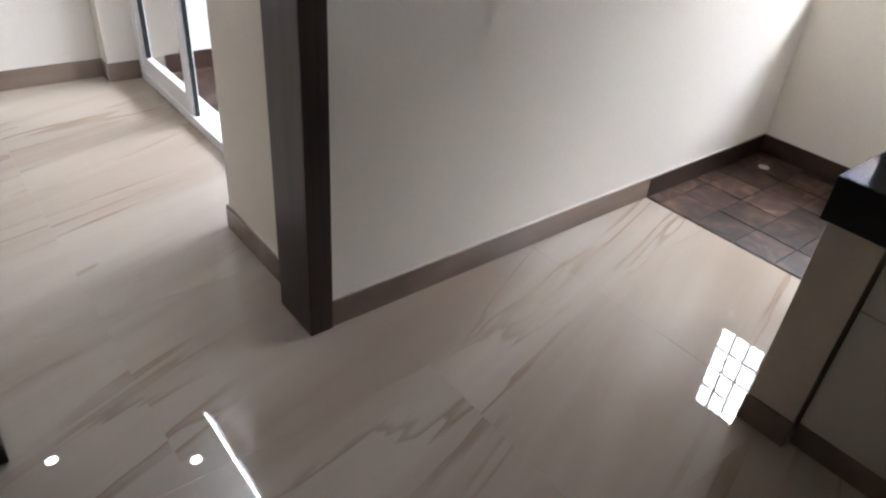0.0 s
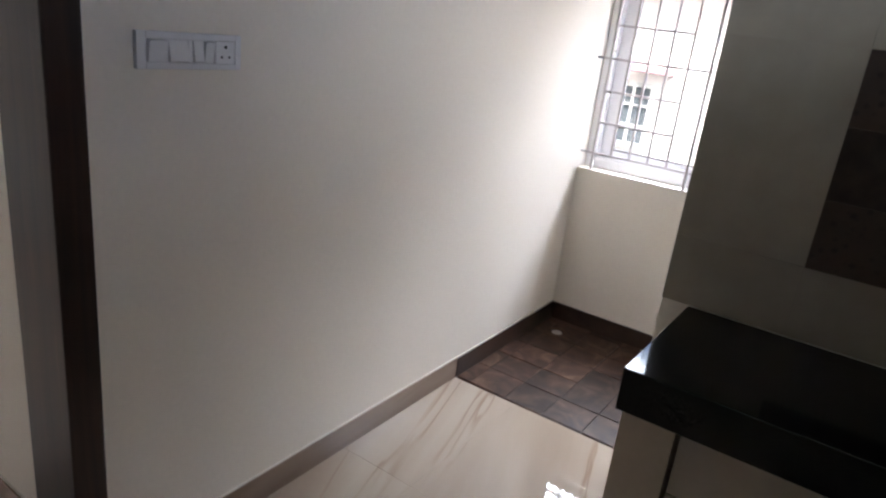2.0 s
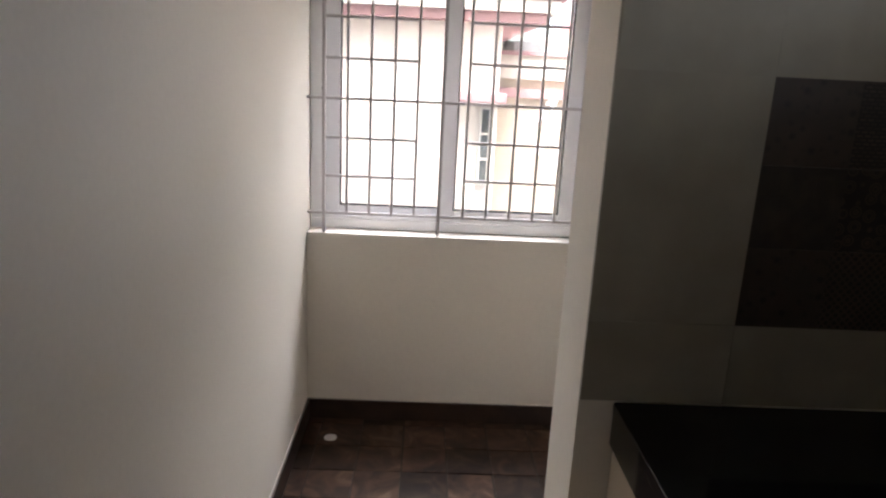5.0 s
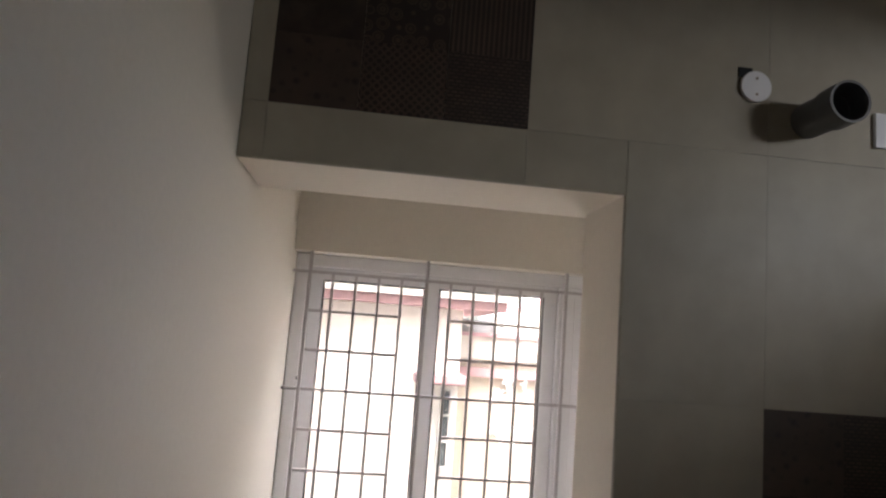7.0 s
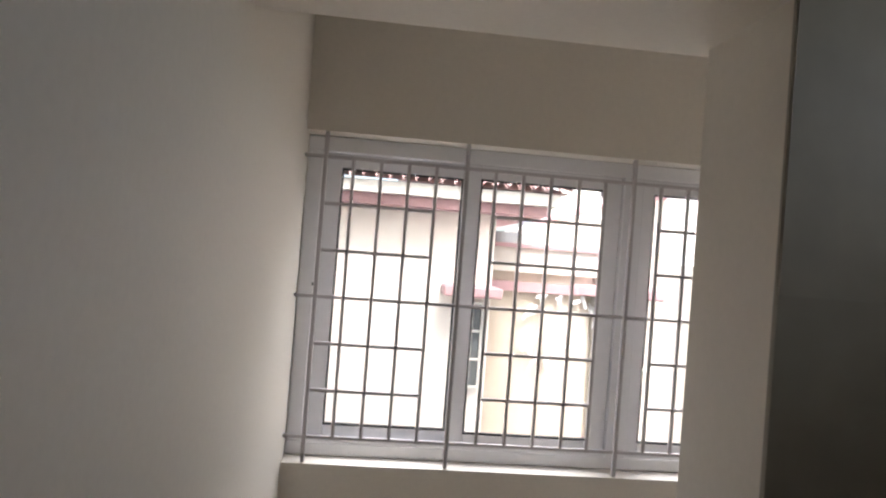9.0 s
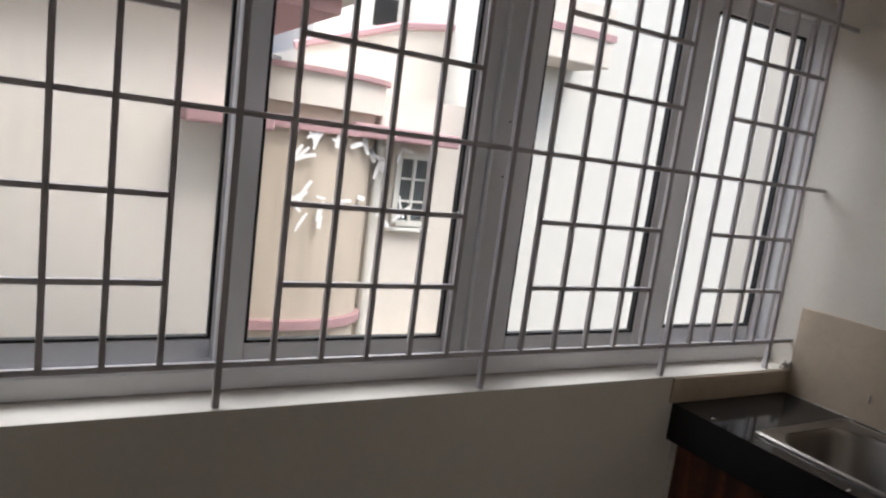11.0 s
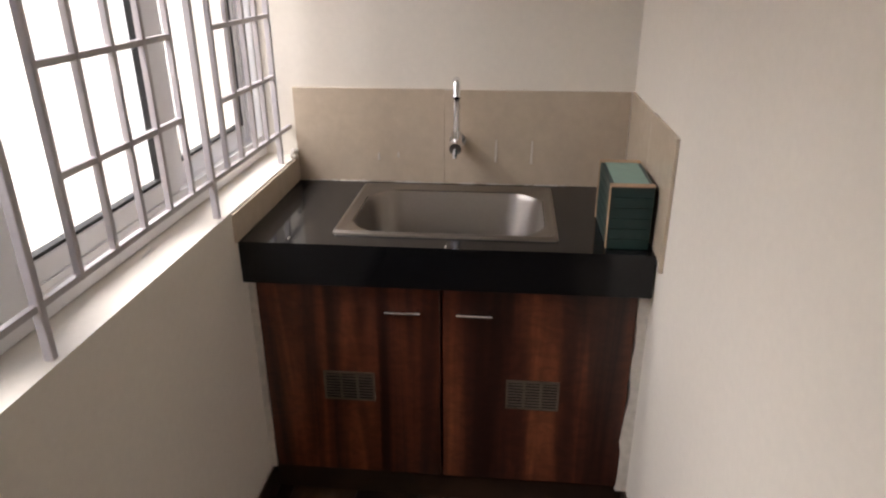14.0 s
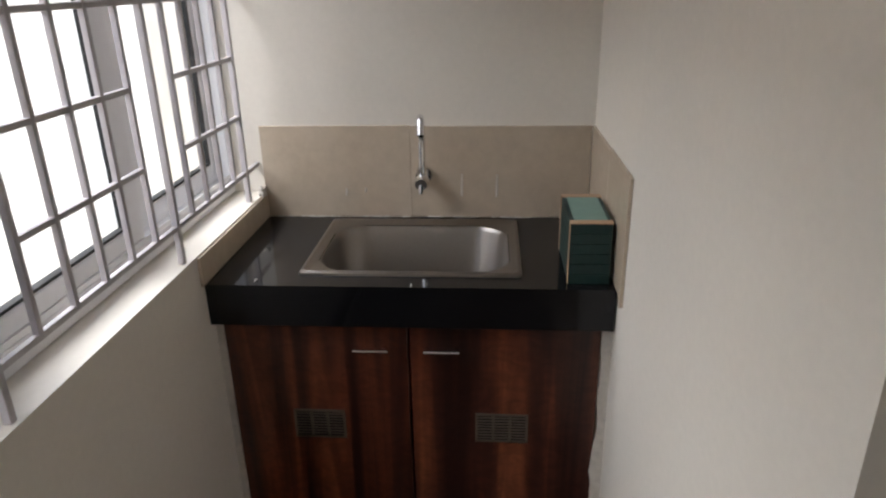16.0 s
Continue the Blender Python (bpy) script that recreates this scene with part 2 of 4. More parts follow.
def patterned(name, kind):
    """Dark brown tile with a printed pattern: dots, ovals, dashes, rings, stripes or plain."""
    m = bpy.data.materials.new(name)
    m.use_nodes = True
    n, l, b = nodes_of(m)
    co, mp = n.new("ShaderNodeTexCoord"), n.new("ShaderNodeMapping")
    l.new(co.outputs["Object"], mp.inputs["Vector"])
    mp.inputs["Rotation"].default_value = (radians(90), 0, 0)
    dark, pale = (0.030, 0.019, 0.013), (0.115, 0.075, 0.052)
    if kind in ("dots", "ovals", "rings"):
        size, shape, loose = {"dots": (34, (1, 1, 0.8), 0.7), "ovals": (46, (1, 1, 0.62), 0.0), "rings": (27, (1, 1, 1), 0.45)}[kind]
        mp.inputs["Scale"].default_value = (shape[0], shape[2], shape[1])
        tex = n.new("ShaderNodeTexVoronoi")
        tex.inputs["Scale"].default_value, tex.inputs["Randomness"].default_value = size, loose
        stops = {"dots": [(0.16, dark), (0.42, (0.085, 0.056, 0.04))], "ovals": [(0.22, dark), (0.36, pale), (0.46, pale), (0.56, dark)],
                 "rings": [(0.2, dark), (0.27, pale), (0.34, dark), (0.44, pale), (0.5, dark)]}[kind]
        out = tex.outputs["Distance"]
    elif kind == "dashes":
        tex = n.new("ShaderNodeTexBrick")
        tex.inputs["Scale"].default_value, tex.inputs["Mortar Size"].default_value = 26, 0.06
        tex.inputs["Color1"].default_value, tex.inputs["Color2"].default_value, tex.inputs["Mortar"].default_value = (0.9, 0.9, 0.9, 1), (0.5, 0.5, 0.5, 1), (0, 0, 0, 1)
        stops, out = [(0.2, dark), (0.9, pale)], tex.outputs["Color"]
    elif kind == "stripes":
        tex = n.new("ShaderNodeTexWave")
        tex.bands_direction = "X"
        tex.inputs["Scale"].default_value, tex.inputs["Distortion"].default_value = 24, 0.5
        stops, out = [(0.35, dark), (0.9, pale)], tex.outputs["Fac"]
    else:
        tex = n.new("ShaderNodeTexNoise")
        tex.inputs["Scale"].default_value = 16
        stops, out = [(0.35, dark), (0.8, (0.085, 0.056, 0.04))], tex.outputs["Fac"]
    l.new(mp.outputs[0], tex.inputs["Vector"])
    r = ramp_of(m, stops)
    l.new(out, r.inputs[0])
    wear, mix = n.new("ShaderNodeTexNoise"), n.new("ShaderNodeMix")
    wear.inputs["Scale"].default_value, wear.inputs["Detail"].default_value = 9, 5
    l.new(co.outputs["Object"], wear.inputs["Vector"])
    mix.data_type, mix.blend_type = "RGBA", "MULTIPLY"
    mix.inputs["Factor"].default_value = 0.8
    l.new(r.outputs[0], mix.inputs["A"])
    l.new(wear.outputs["Fac"], mix.inputs["B"])
    l.new(mix.outputs["Result"], b.inputs["Base Color"])
    b.inputs["Roughness"].default_value = 0.45
    return m


PATTERNS = {k: patterned("patterned_tile_" + k, k) for k in ("dots", "ovals", "dashes", "rings", "stripes", "plain")}
PANEL = (("dots", "ovals", "dashes"), ("plain", "rings", "stripes"), ("dots", "dashes", "ovals"))   # rows upwards

GLASS = bpy.data.materials.new("clear_glass")
GLASS.use_nodes = True
gn, gl, gb = nodes_of(GLASS)
clear, gloss, face, join = gn.new("ShaderNodeBsdfTransparent"), gn.new("ShaderNodeBsdfGlossy"), gn.new("ShaderNodeLayerWeight"), gn.new("ShaderNodeMixShader")
clear.inputs["Color"].default_value = (0.975, 0.985, 0.98, 1)
gloss.inputs["Roughness"].default_value, face.inputs["Blend"].default_value = 0.02, 0.5
steep, amount = gn.new("ShaderNodeMath"), gn.new("ShaderNodeMath")
steep.operation, steep.inputs[1].default_value = "POWER", 5.0
amount.operation, amount.inputs[1].default_value, amount.inputs[2].default_value = "MULTIPLY_ADD", 0.5, 0.02
gl.new(face.outputs["Facing"], steep.inputs[0])
gl.new(steep.outputs[0], amount.inputs[0])
gl.new(amount.outputs[0], join.inputs[0])
gl.new(clear.outputs[0], join.inputs[1])
gl.new(gloss.outputs[0], join.inputs[2])
gl.new(join.outputs[0], gn["Material Output"].inputs["Surface"])
gn.remove(gb)

GLOW = bpy.data.materials.new("lit_diffuser")
GLOW.use_nodes = True
en, el, eb = nodes_of(GLOW)
eb.inputs["Emission Color"].default_value, eb.inputs["Emission Strength"].default_value = (0.97, 0.98, 1.0, 1), 4.2


# ---- building helpers ----
def box(bm, x0, x1, y0, y1, z0, z1, bevel=0.0):
    r = bmesh.ops.create_cube(bm, size=1, matrix=Matrix.LocRotScale(((x0 + x1) / 2, (y0 + y1) / 2, (z0 + z1) / 2), None, (x1 - x0, y1 - y0, z1 - z0)))
    if bevel:
        edges = list({e for v in r["verts"] for e in v.link_edges})
        bmesh.ops.bevel(bm, geom=edges, offset=bevel, segments=2, affect="EDGES", profile=0.5)
    return bm


def rod(bm, a, b, r, seg=10, r2=None):
    a, b = Vector(a), Vector(b)
    d = b - a
    m = Matrix.Translation((a + b) / 2) @ d.to_track_quat("Z", "Y").to_matrix().to_4x4()
    bmesh.ops.create_cone(bm, cap_ends=True, segments=seg, radius1=r, radius2=r if r2 is None else r2, depth=d.length, matrix=m)
    return bm


def part(name, bm, mat, parent=None, label="", smooth=False):
    """One mesh object from a bmesh, under a thing or a part."""
    me = bpy.data.meshes.new(name)
    if smooth:
        for f in bm.faces:
            f.smooth = True
    bm.to_mesh(me)
    bm.free()
    me.materials.append(mat)
    if smooth:
        me.set_sharp_from_angle(angle=radians(35))
    ob = new(name, me)
    if parent:
        ob.parent = parent
    if label:
        ob["label"] = label
    return ob


def boxes(name, mat, parent, *specs, bevel=0.0, label=""):
    bm = bmesh.new()
    for s in specs:
        box(bm, *s, bevel=bevel)
    return part(name, bm, mat, parent, label)


def thing(name, label, category, group="", kind="", at=(0, 0, 0)):
    e = new(name)
    e.empty_display_size = 0.1
    e.location = at
    return tagged(e, label, category, group, kind)


def structure(name, mat, label, category, *specs, bevel=0.0):
    return tagged(boxes(name, mat, None, *specs, bevel=bevel), label, category, kind="structure")


# ---- the shell ----
XE, YW, YP = 2.525, 1.428, 0.36     # sink wall, window wall, back of the partition
CEIL = 2.925
KX, KY = 2.25, -4.4                            # far kitchen side wall and the wall behind the walk
structure("wall_kitchen_side", PAINT, "off-white painted plaster wall with a switch plate", "wall",
          (-0.14, 0, -1.41, 1.75, 0, CEIL), (-0.14, 0, -2.49, -1.41, 2.16, CEIL), (-0.14, 0, KY, -2.49, 0, CEIL))
structure("wall_stub", PAINT, "off-white painted wall stub beside the kitchen doorway", "wall", (-0.76, -0.142, -1.434, -1.0, 0, CEIL))
structure("wall_partition", PAINT, "thick off-white wall between kitchen and utility with an opening", "wall",
          (0.976, 1.9, 0.012, YP, 0, 2.235), (1.9, XE + 0.15, 0.012, YP, 0, 2.235), (0.002, XE + 0.15, 0.012, YP, 2.235, CEIL))
for v in bpy.data.objects["wall_partition"].data.vertices:
    if v.co.y > 0.2 and 0.9 < v.co.x < 1.0:
        v.co.y = 0.315                                # the back face runs slightly askew
structure("wall_window", PAINT, "off-white window wall with deep sill and lintel", "wall",
          (0.002, XE, YW, 1.75, 0, 0.949), (0.002, XE, YW, 1.75, 2.175, CEIL))
structure("wall_sink", PAINT, "off-white painted wall behind the utility sink", "wall", (XE, XE + 0.15, YP - 0.02, 1.75, 0, CEIL))
SW = (-1.85, -0.7, 2.24, 2.76)                # ventilator in the kitchen side wall
y0, y1, z0, z1 = SW
structure("wall_kitchen_far", PAINT, "plain off-white kitchen side wall with a high ventilator window", "wall",
          (KX, KX + 0.15, KY, y0, 0, CEIL), (KX, KX + 0.15, y1, 0.012, 0, CEIL), (KX, KX + 0.15, y0, y1, 0, z0), (KX, KX + 0.15, y0, y1, z1, CEIL))
# unseen sunshade, placed so that only low sky reaches the ventilator
structure("sunshade", HOUSE_CREAM, "unseen concrete sunshade keeping high sky off the ventilator window", "sunshade", (KX + 0.15, KX + 0.78, y0 - 0.25, y1 + 0.25, 2.83, 2.91))
structure("wall_hall_far", PAINT, "off-white hall wall with a shallow pillar", "wall", (-2.87, -2.73, KY, 0.3, 0, CEIL), (-2.73, -2.615, -1.368, -1.19, 0, CEIL))
structure("wall_behind", PAINT, "plain off-white wall closing the rooms", "wall", (-2.87, KX + 0.15, KY - 0.15, KY, 0, CEIL))
side_window = thing("window_2", "white framed ventilator window high in the kitchen side wall", "window", kind="structure")
ym = (y0 + y1) / 2
boxes("window_frame", UPVC, side_window, (KX + 0.04, KX + 0.1, y0, y1, z0, z0 + 0.05), (KX + 0.04, KX + 0.1, y0, y1, z1 - 0.05, z1), (KX + 0.04, KX + 0.1, y0, y0 + 0.06, z0 + 0.05, z1 - 0.05),
      (KX + 0.04, KX + 0.1, y1 - 0.06, y1, z0 + 0.05, z1 - 0.05), (KX + 0.04, KX + 0.1, ym - 0.03, ym + 0.03, z0 + 0.05, z1 - 0.05))
boxes("pane", GLASS, side_window, (KX + 0.07, KX + 0.075, y0 + 0.06, ym - 0.03, z0 + 0.05, z1 - 0.05)).visible_shadow = False
boxes("pane", GLASS, side_window, (KX + 0.07, KX + 0.075, ym + 0.03, y1 - 0.06, z0 + 0.05, z1 - 0.05)).visible_shadow = False
# unseen slab over the balcony, added to keep sky light out of the hall
structure("balcony_sky_block", HOUSE_CREAM, "unseen balcony slab overhead that blocks sky light", "ceiling", (-2.73, -0.62, -1.04, 0.5, 2.5, 2.62))
structure("wall_balcony_head", PAINT, "off-white wall above the balcony door", "wall", (-2.615, -0.76, -1.19, -1.04, 2.15, CEIL), (-2.73, -2.615, -1.19, -1.13, 0, CEIL), (-2.73, -2.615, -1.13, -1.04, 2.5, CEIL))
structure("ceiling", CEILING, "white painted ceiling", "ceiling", (-2.87, KX + 0.15, KY - 0.15, 1.75, CEIL, CEIL + 0.12), (KX + 0.15, XE + 0.15, 0, 1.75, CEIL, CEIL + 0.12))
structure("ceiling_hall", CEILING, "lowered white hall ceiling", "ceiling", (-2.73, -0.14, KY, -1.19, 2.7, 2.78))
# near stretch of the balcony end wall, shade put into its colour
structure("balcony_pier", SHADED_RENDER, "brown-grey balcony wall beside the sliding door, darkened for shade", "wall", (-2.73, -2.6, -1.128, -0.87, -0.1, 2.5))
structure("trim_balcony_skirting", RUSTIC_SKIRT, "dark skirting along the balcony wall", "skirting", (-2.6, -2.592, -1.04, 0.25, -0.02, 0.12))
structure("balcony_wall", HOUSE_WHITE, "white balcony parapet and side walls", "wall", (-2.73, -2.602, -0.87, 0.35, -0.1, 2.5), (-2.6, -0.76, 0.25, 0.35, -0.1, 0.55), (-0.76, -0.62, -1.0, 0.35, -0.1, 2.9))
structure("subfloor", PALE_GROUT, "tile bedding under the glossy floor", "floor", (-2.73, KX, KY, YP, -0.1, -0.001))
structure("utility_subfloor", GROUT, "dark tile bedding in the utility", "floor", (0, XE, YP, YW, -0.1, -0.003))
structure("balcony_floor", RUSTIC, "dark tiled balcony floor", "floor", (-2.6, -0.76, -1.04, 0.25, -0.1, 0.006))
structure("baseboard", SKIRT, "brown marble tile skirting", "baseboard",
          (0, 0.012, -1.41, YP, 0, 0.108), (-0.76, -0.2, -1.446, -1.434, 0, 0.108), (-0.772, -0.76, -1.446, -1.19, 0, 0.108),
          (-2.73, -2.718, KY, -1.368, 0, 0.108), (-2.718, -2.615, -1.38, -1.368, 0, 0.108), (-2.615, -2.603, -1.38, -1.19, 0, 0.108),
          (1.075, 1.23, -0.567, -0.556, 0, 0.1), (0.966, 0.976, 0.012, 0.325, 0, 0.108), bevel=0.002)
structure("baseboard_utility", RUSTIC_SKIRT, "dark brown tile skirting in the utility", "baseboard",
          (0, 0.013, YP, YW, 0, 0.105), (0.013, 2.03, YW - 0.010, YW, 0, 0.105), (1.5, 2.03, YP - 0.03, YP + 0.006, 0, 0.1), bevel=0.002)

structure("trim_caulk", SEALANT, "thin white caulk line along the top of the skirting", "caulk",
          (0, 0.006, -1.41, YP, 0.108, 0.1115), (-0.76, -0.2, -1.44, -1.434, 0.108, 0.111), (0, 0.006, YP, YW, 0.105, 0.108), (0.006, 2.0, YW - 0.006, YW, 0.105, 0.108))

# doorway lining
door_frame = thing("door_frame", "dark wenge wooden door frame lining the kitchen doorway", "door frame", kind="structure")
boxes("jamb", WENGE, door_frame, (-0.2, 0.02, -1.496, -1.41, 0, 2.16), bevel=0.004)
boxes("jamb", WENGE, door_frame, (-0.2, 0.02, -2.49, -2.402, 0, 2.16), bevel=0.004)
boxes("head", WENGE, door_frame, (-0.2, 0.02, -2.402, -1.496, 2.075, 2.16), bevel=0.004)

# ---- utility window ----
window = thing("window_1", "white sliding window of four glazed sashes in the utility", "window", kind="structure")
FY0, FY1 = 1.53, 1.615
WZ0, WZ1, GZ0, GZ1 = 0.951, 2.173, 1.056, 2.06
boxes("window_frame", UPVC, window, (0.002, XE - 0.002, FY0, FY1, WZ0, 1.0), (0.002, XE - 0.002, FY0, FY1, 2.115, WZ1),
      (0.002, 0.06, FY0, FY1, 1.0, 2.115), (XE - 0.03, XE - 0.002, FY0, FY1, 1.0, 2.115), (1.252, 1.335, FY0 - 0.006, FY1, 1.0, 2.115), bevel=0.004)
boxes("track", UPVC, window, (0.06, XE - 0.03, FY0 + 0.004, FY0 + 0.008, 1.0, 1.014), (0.06, XE - 0.03, FY0 + 0.044, FY0 + 0.048, 1.0, 1.014), label="white sliding track lips")


def sash(x0, x1, y, gx0, gx1):
    s = part("sash", box(box(box(box(bmesh.new(), x0, gx0, y, y + 0.032, 1.004, 2.115, 0.004), gx1, x1, y, y + 0.032, 1.004, 2.115, 0.004),
                         gx0, gx1, y, y + 0.032, 1.004, GZ0, 0.004), gx0, gx1, y, y + 0.032, GZ1, 2.115, 0.004), UPVC, window)
    g = 0.007
    boxes("gasket", RUBBER, s, (gx0, gx0 + g, y + 0.004, y + 0.022, GZ0, GZ1), (gx1 - g, gx1, y + 0.004, y + 0.022, GZ0, GZ1),
          (gx0, gx1, y + 0.004, y + 0.022, GZ0, GZ0 + g), (gx0, gx1, y + 0.004, y + 0.022, GZ1 - g, GZ1))
    pane = boxes("pane", GLASS, s, (gx0, gx1, y + 0.012, y + 0.017, GZ0, GZ1))
    pane.visible_shadow = False
    return s


sash(0.062, 0.672, 1.575, 0.132, 0.612)
sash(0.616, 1.25, 1.539, 0.678, 1.186)
sash(1.337, 1.93, 1.539, 1.386, 1.864)
sash(1.965, 2.493, 1.575, 2.03, 2.465)
boxes("latch", RUBBER, window, (0.054, 0.06, 1.524, 1.53, 1.597, 1.608), bevel=0.001)
for z in (1.49, 1.63):
    part("screw_cap", rod(bmesh.new(), (1.293, FY0 - 0.006, z), (1.293, FY0 - 0.0075, z), 0.0028, 10), RUBBER, window)

# window grille: four bays of bars, short rails and one long rail, on feet
grille = thing("window_grille", "grey-white painted steel window grille standing on the sill", "grille")
GY = 1.447
ROWS = [1.043 + 0.1733 * k for k in range(7)]
# each bay: its two posts, its upright bars, and how far its short rails reach
BAYS = [(0.077, 0.607, (0.181, 0.285, 0.389, 0.493), 0.077, 0.493),
        (0.607, 1.262, (0.719, 0.827, 0.936, 1.046, 1.148), 0.719, 1.148),
        (1.262, 1.91, (1.373, 1.482, 1.59, 1.698, 1.806), 1.373, 1.806),
        (1.91, 2.406, (2.01, 2.11, 2.214, 2.31), 2.01, 2.406)]
b = 0.0062
for k in (0, 3, 6):
    boxes("rail", GRILLE, grille, (0.0, XE, GY - b, GY + b, ROWS[k] - b, ROWS[k] + b), bevel=0.0015)
for x0, x1, bars, lo, hi in BAYS:
    for k in (1, 2, 4, 5):
        boxes("short_rail", GRILLE, grille, (lo, hi, GY - b, GY + b, ROWS[k] - b, ROWS[k] + b), bevel=0.0015)
    for x in bars:
        boxes("bar", GRILLE, grille, (x - b, x + b, GY - 1.15 * b, GY + 0.9 * b, ROWS[0] - b, ROWS[6] + b), bevel=0.0015)
for x in [v[0] for v in BAYS] + [2.406]:
    boxes("post", GRILLE, grille, (x - 0.0075, x + 0.0075, GY - 0.009, GY + 0.007, 0.949, 2.175), bevel=0.002)

# ---- utility sink ----
SX0, SX1, SY0, SY1 = 2.07, 2.43, 0.63, 1.163   # bowl opening
top = bmesh.new()
gx, gy = (1.966, SX0, SX1, XE - 0.011), (YP + 0.004, SY0, SY1, YW - 0.002)
grid = [[top.verts.new((x, y, 0.83)) for y in gy] for x in gx]
for i in range(3):
    for k in range(3):
        if (i, k) != (1, 1):
            top.faces.new((grid[i][k], grid[i + 1][k], grid[i + 1][k + 1], grid[i][k + 1]))
up = bmesh.ops.extrude_face_region(top, geom=top.faces[:])
bmesh.ops.translate(top, vec=(0, 0, 0.035), verts=[v for v in up["geom"] if isinstance(v, bmesh.types.BMVert)])
bmesh.ops.recalc_face_normals(top, faces=top.faces)
worktop = thing("sink_countertop", "polished black granite worktop with a deep front edge", "countertop")
part("slab", top, GRANITE, worktop)
boxes("front_edge", GRANITE, worktop, (1.966, 2.0, YP + 0.004, YW - 0.002, 0.748, 0.83))

sink = thing("sink", "single-bowl stainless steel sink set in black granite", "sink", at=(0, 0, 0))


def rounded(x0, x1, y0, y1, r, z, seg=6):
    pts = []
    for cx, cy, a0 in ((x1 - r, y1 - r, 0), (x0 + r, y1 - r, 90), (x0 + r, y0 + r, 180), (x1 - r, y0 + r, 270)):
        for i in range(seg + 1):
            a = radians(a0 + 90 * i / seg)
            pts.append((cx + r * math.cos(a), cy + r * math.sin(a), z))
    return pts


def lofted(loops, cap=True):
    bm = bmesh.new()
    rings = [[bm.verts.new(p) for p in loop] for loop in loops]
    for a, c in zip(rings, rings[1:]):
        for i in range(len(a)):
            j = (i + 1) % len(a)
            bm.faces.new((a[i], a[j], c[j], c[i]))
    if cap:
        bm.faces.new(rings[-1])
    bmesh.ops.recalc_face_normals(bm, faces=bm.faces)
    return bm


part("rim", lofted([rounded(2.033, 2.477, 0.597, 1.196, 0.015, 0.865), rounded(2.034, 2.476, 0.598, 1.195, 0.015, 0.871), rounded(2.043, 2.467, 0.607, 1.186, 0.02, 0.875),
                    rounded(2.054, 2.455, 0.618, 1.175, 0.022, 0.869), rounded(2.062, 2.44, 0.625, 1.168, 0.06, 0.868), rounded(2.068, 2.428, 0.63, 1.163, 0.1, 0.863)], cap=False), STEEL, sink, smooth=True)
part("bowl", lofted([rounded(2.068, 2.428, 0.63, 1.163, 0.1, 0.863), rounded(2.074, 2.422, 0.637, 1.156, 0.1, 0.85), rounded(2.092, 2.408, 0.65, 1.143, 0.1, 0.71),
                     rounded(2.11, 2.39, 0.668, 1.125, 0.095, 0.678), rounded(2.15, 2.35, 0.71, 1.083, 0.08, 0.67)]), STEEL, sink, smooth=True)
part("drain", rod(bmesh.new(), (2.25, 0.9, 0.6702), (2.25, 0.9, 0.676), 0.04, 20), CHROME, sink, "round chrome drain strainer", smooth=True)

# tap on the wall: flange, body, handle and swan spout
tap = thing("wall_tap", "chrome wall-mounted swan-neck tap above the sink", "tap")
part("flange", rod(bmesh.new(), (XE - 0.011, 0.897, 1.01), (XE - 0.023, 0.897, 1.01), 0.026, 20), CHROME, tap, smooth=True)
part("body", rod(rod(bmesh.new(), (XE - 0.02, 0.897, 1.01), (XE - 0.09, 0.897, 1.01), 0.014, 16), (XE - 0.075, 0.897, 0.99), (XE - 0.075, 0.897, 1.05), 0.016, 16), CHROME, tap, smooth=True)
part("handle", rod(rod(bmesh.new(), (XE - 0.09, 0.897, 1.01), (XE - 0.118, 0.897, 1.006), 0.024, 14, 0.019), (XE - 0.112, 0.897, 1.005), (XE - 0.116, 0.899, 0.978), 0.008, 10), CHROME, tap, smooth=True)
curve = bpy.data.curves.new("spout", "CURVE")
curve.dimensions, curve.bevel_depth, curve.bevel_resolution, curve.resolution_u = "3D", 0.0108, 4, 8
sp = curve.splines.new("BEZIER")
sp.bezier_points.add(3)
for p, c in zip(sp.bezier_points, ((XE - 0.075, 0.897, 1.04), (XE - 0.075, 0.896, 1.17), (XE - 0.11, 0.894, 1.212), (XE - 0.145, 0.891, 1.165))):
    p.co = c
    p.handle_left_type = p.handle_right_type = "AUTO"
tmp = new("spout", curve)
mesh = bpy.data.meshes.new_from_object(tmp.evaluated_get(bpy.context.evaluated_depsgraph_get()))
bpy.data.objects.remove(tmp)
spout = new("spout", mesh)
mesh.materials.clear()
mesh.materials.append(CHROME)
spout.parent = tap

# cabinet under the sink
cabinet = thing("sink_cabinet", "red-brown wood-grain cabinet with two closed doors under the sink", "cabinet")
boxes("body", CABINET, cabinet, (2.022, 2.5, YP + 0.025, YP + 0.043, 0.11, 0.745), (2.022, 2.5, YW - 0.037, YW - 0.019, 0.11, 0.745), (2.482, 2.5, YP + 0.043, YW - 0.037, 0.11, 0.745), (2.022, 2.482, YP + 0.043, YW - 0.037, 0.11, 0.128))
boxes("plinth", RUSTIC_SKIRT, cabinet, (2.032, 2.045, YP + 0.004, YW - 0.004, 0, 0.11))


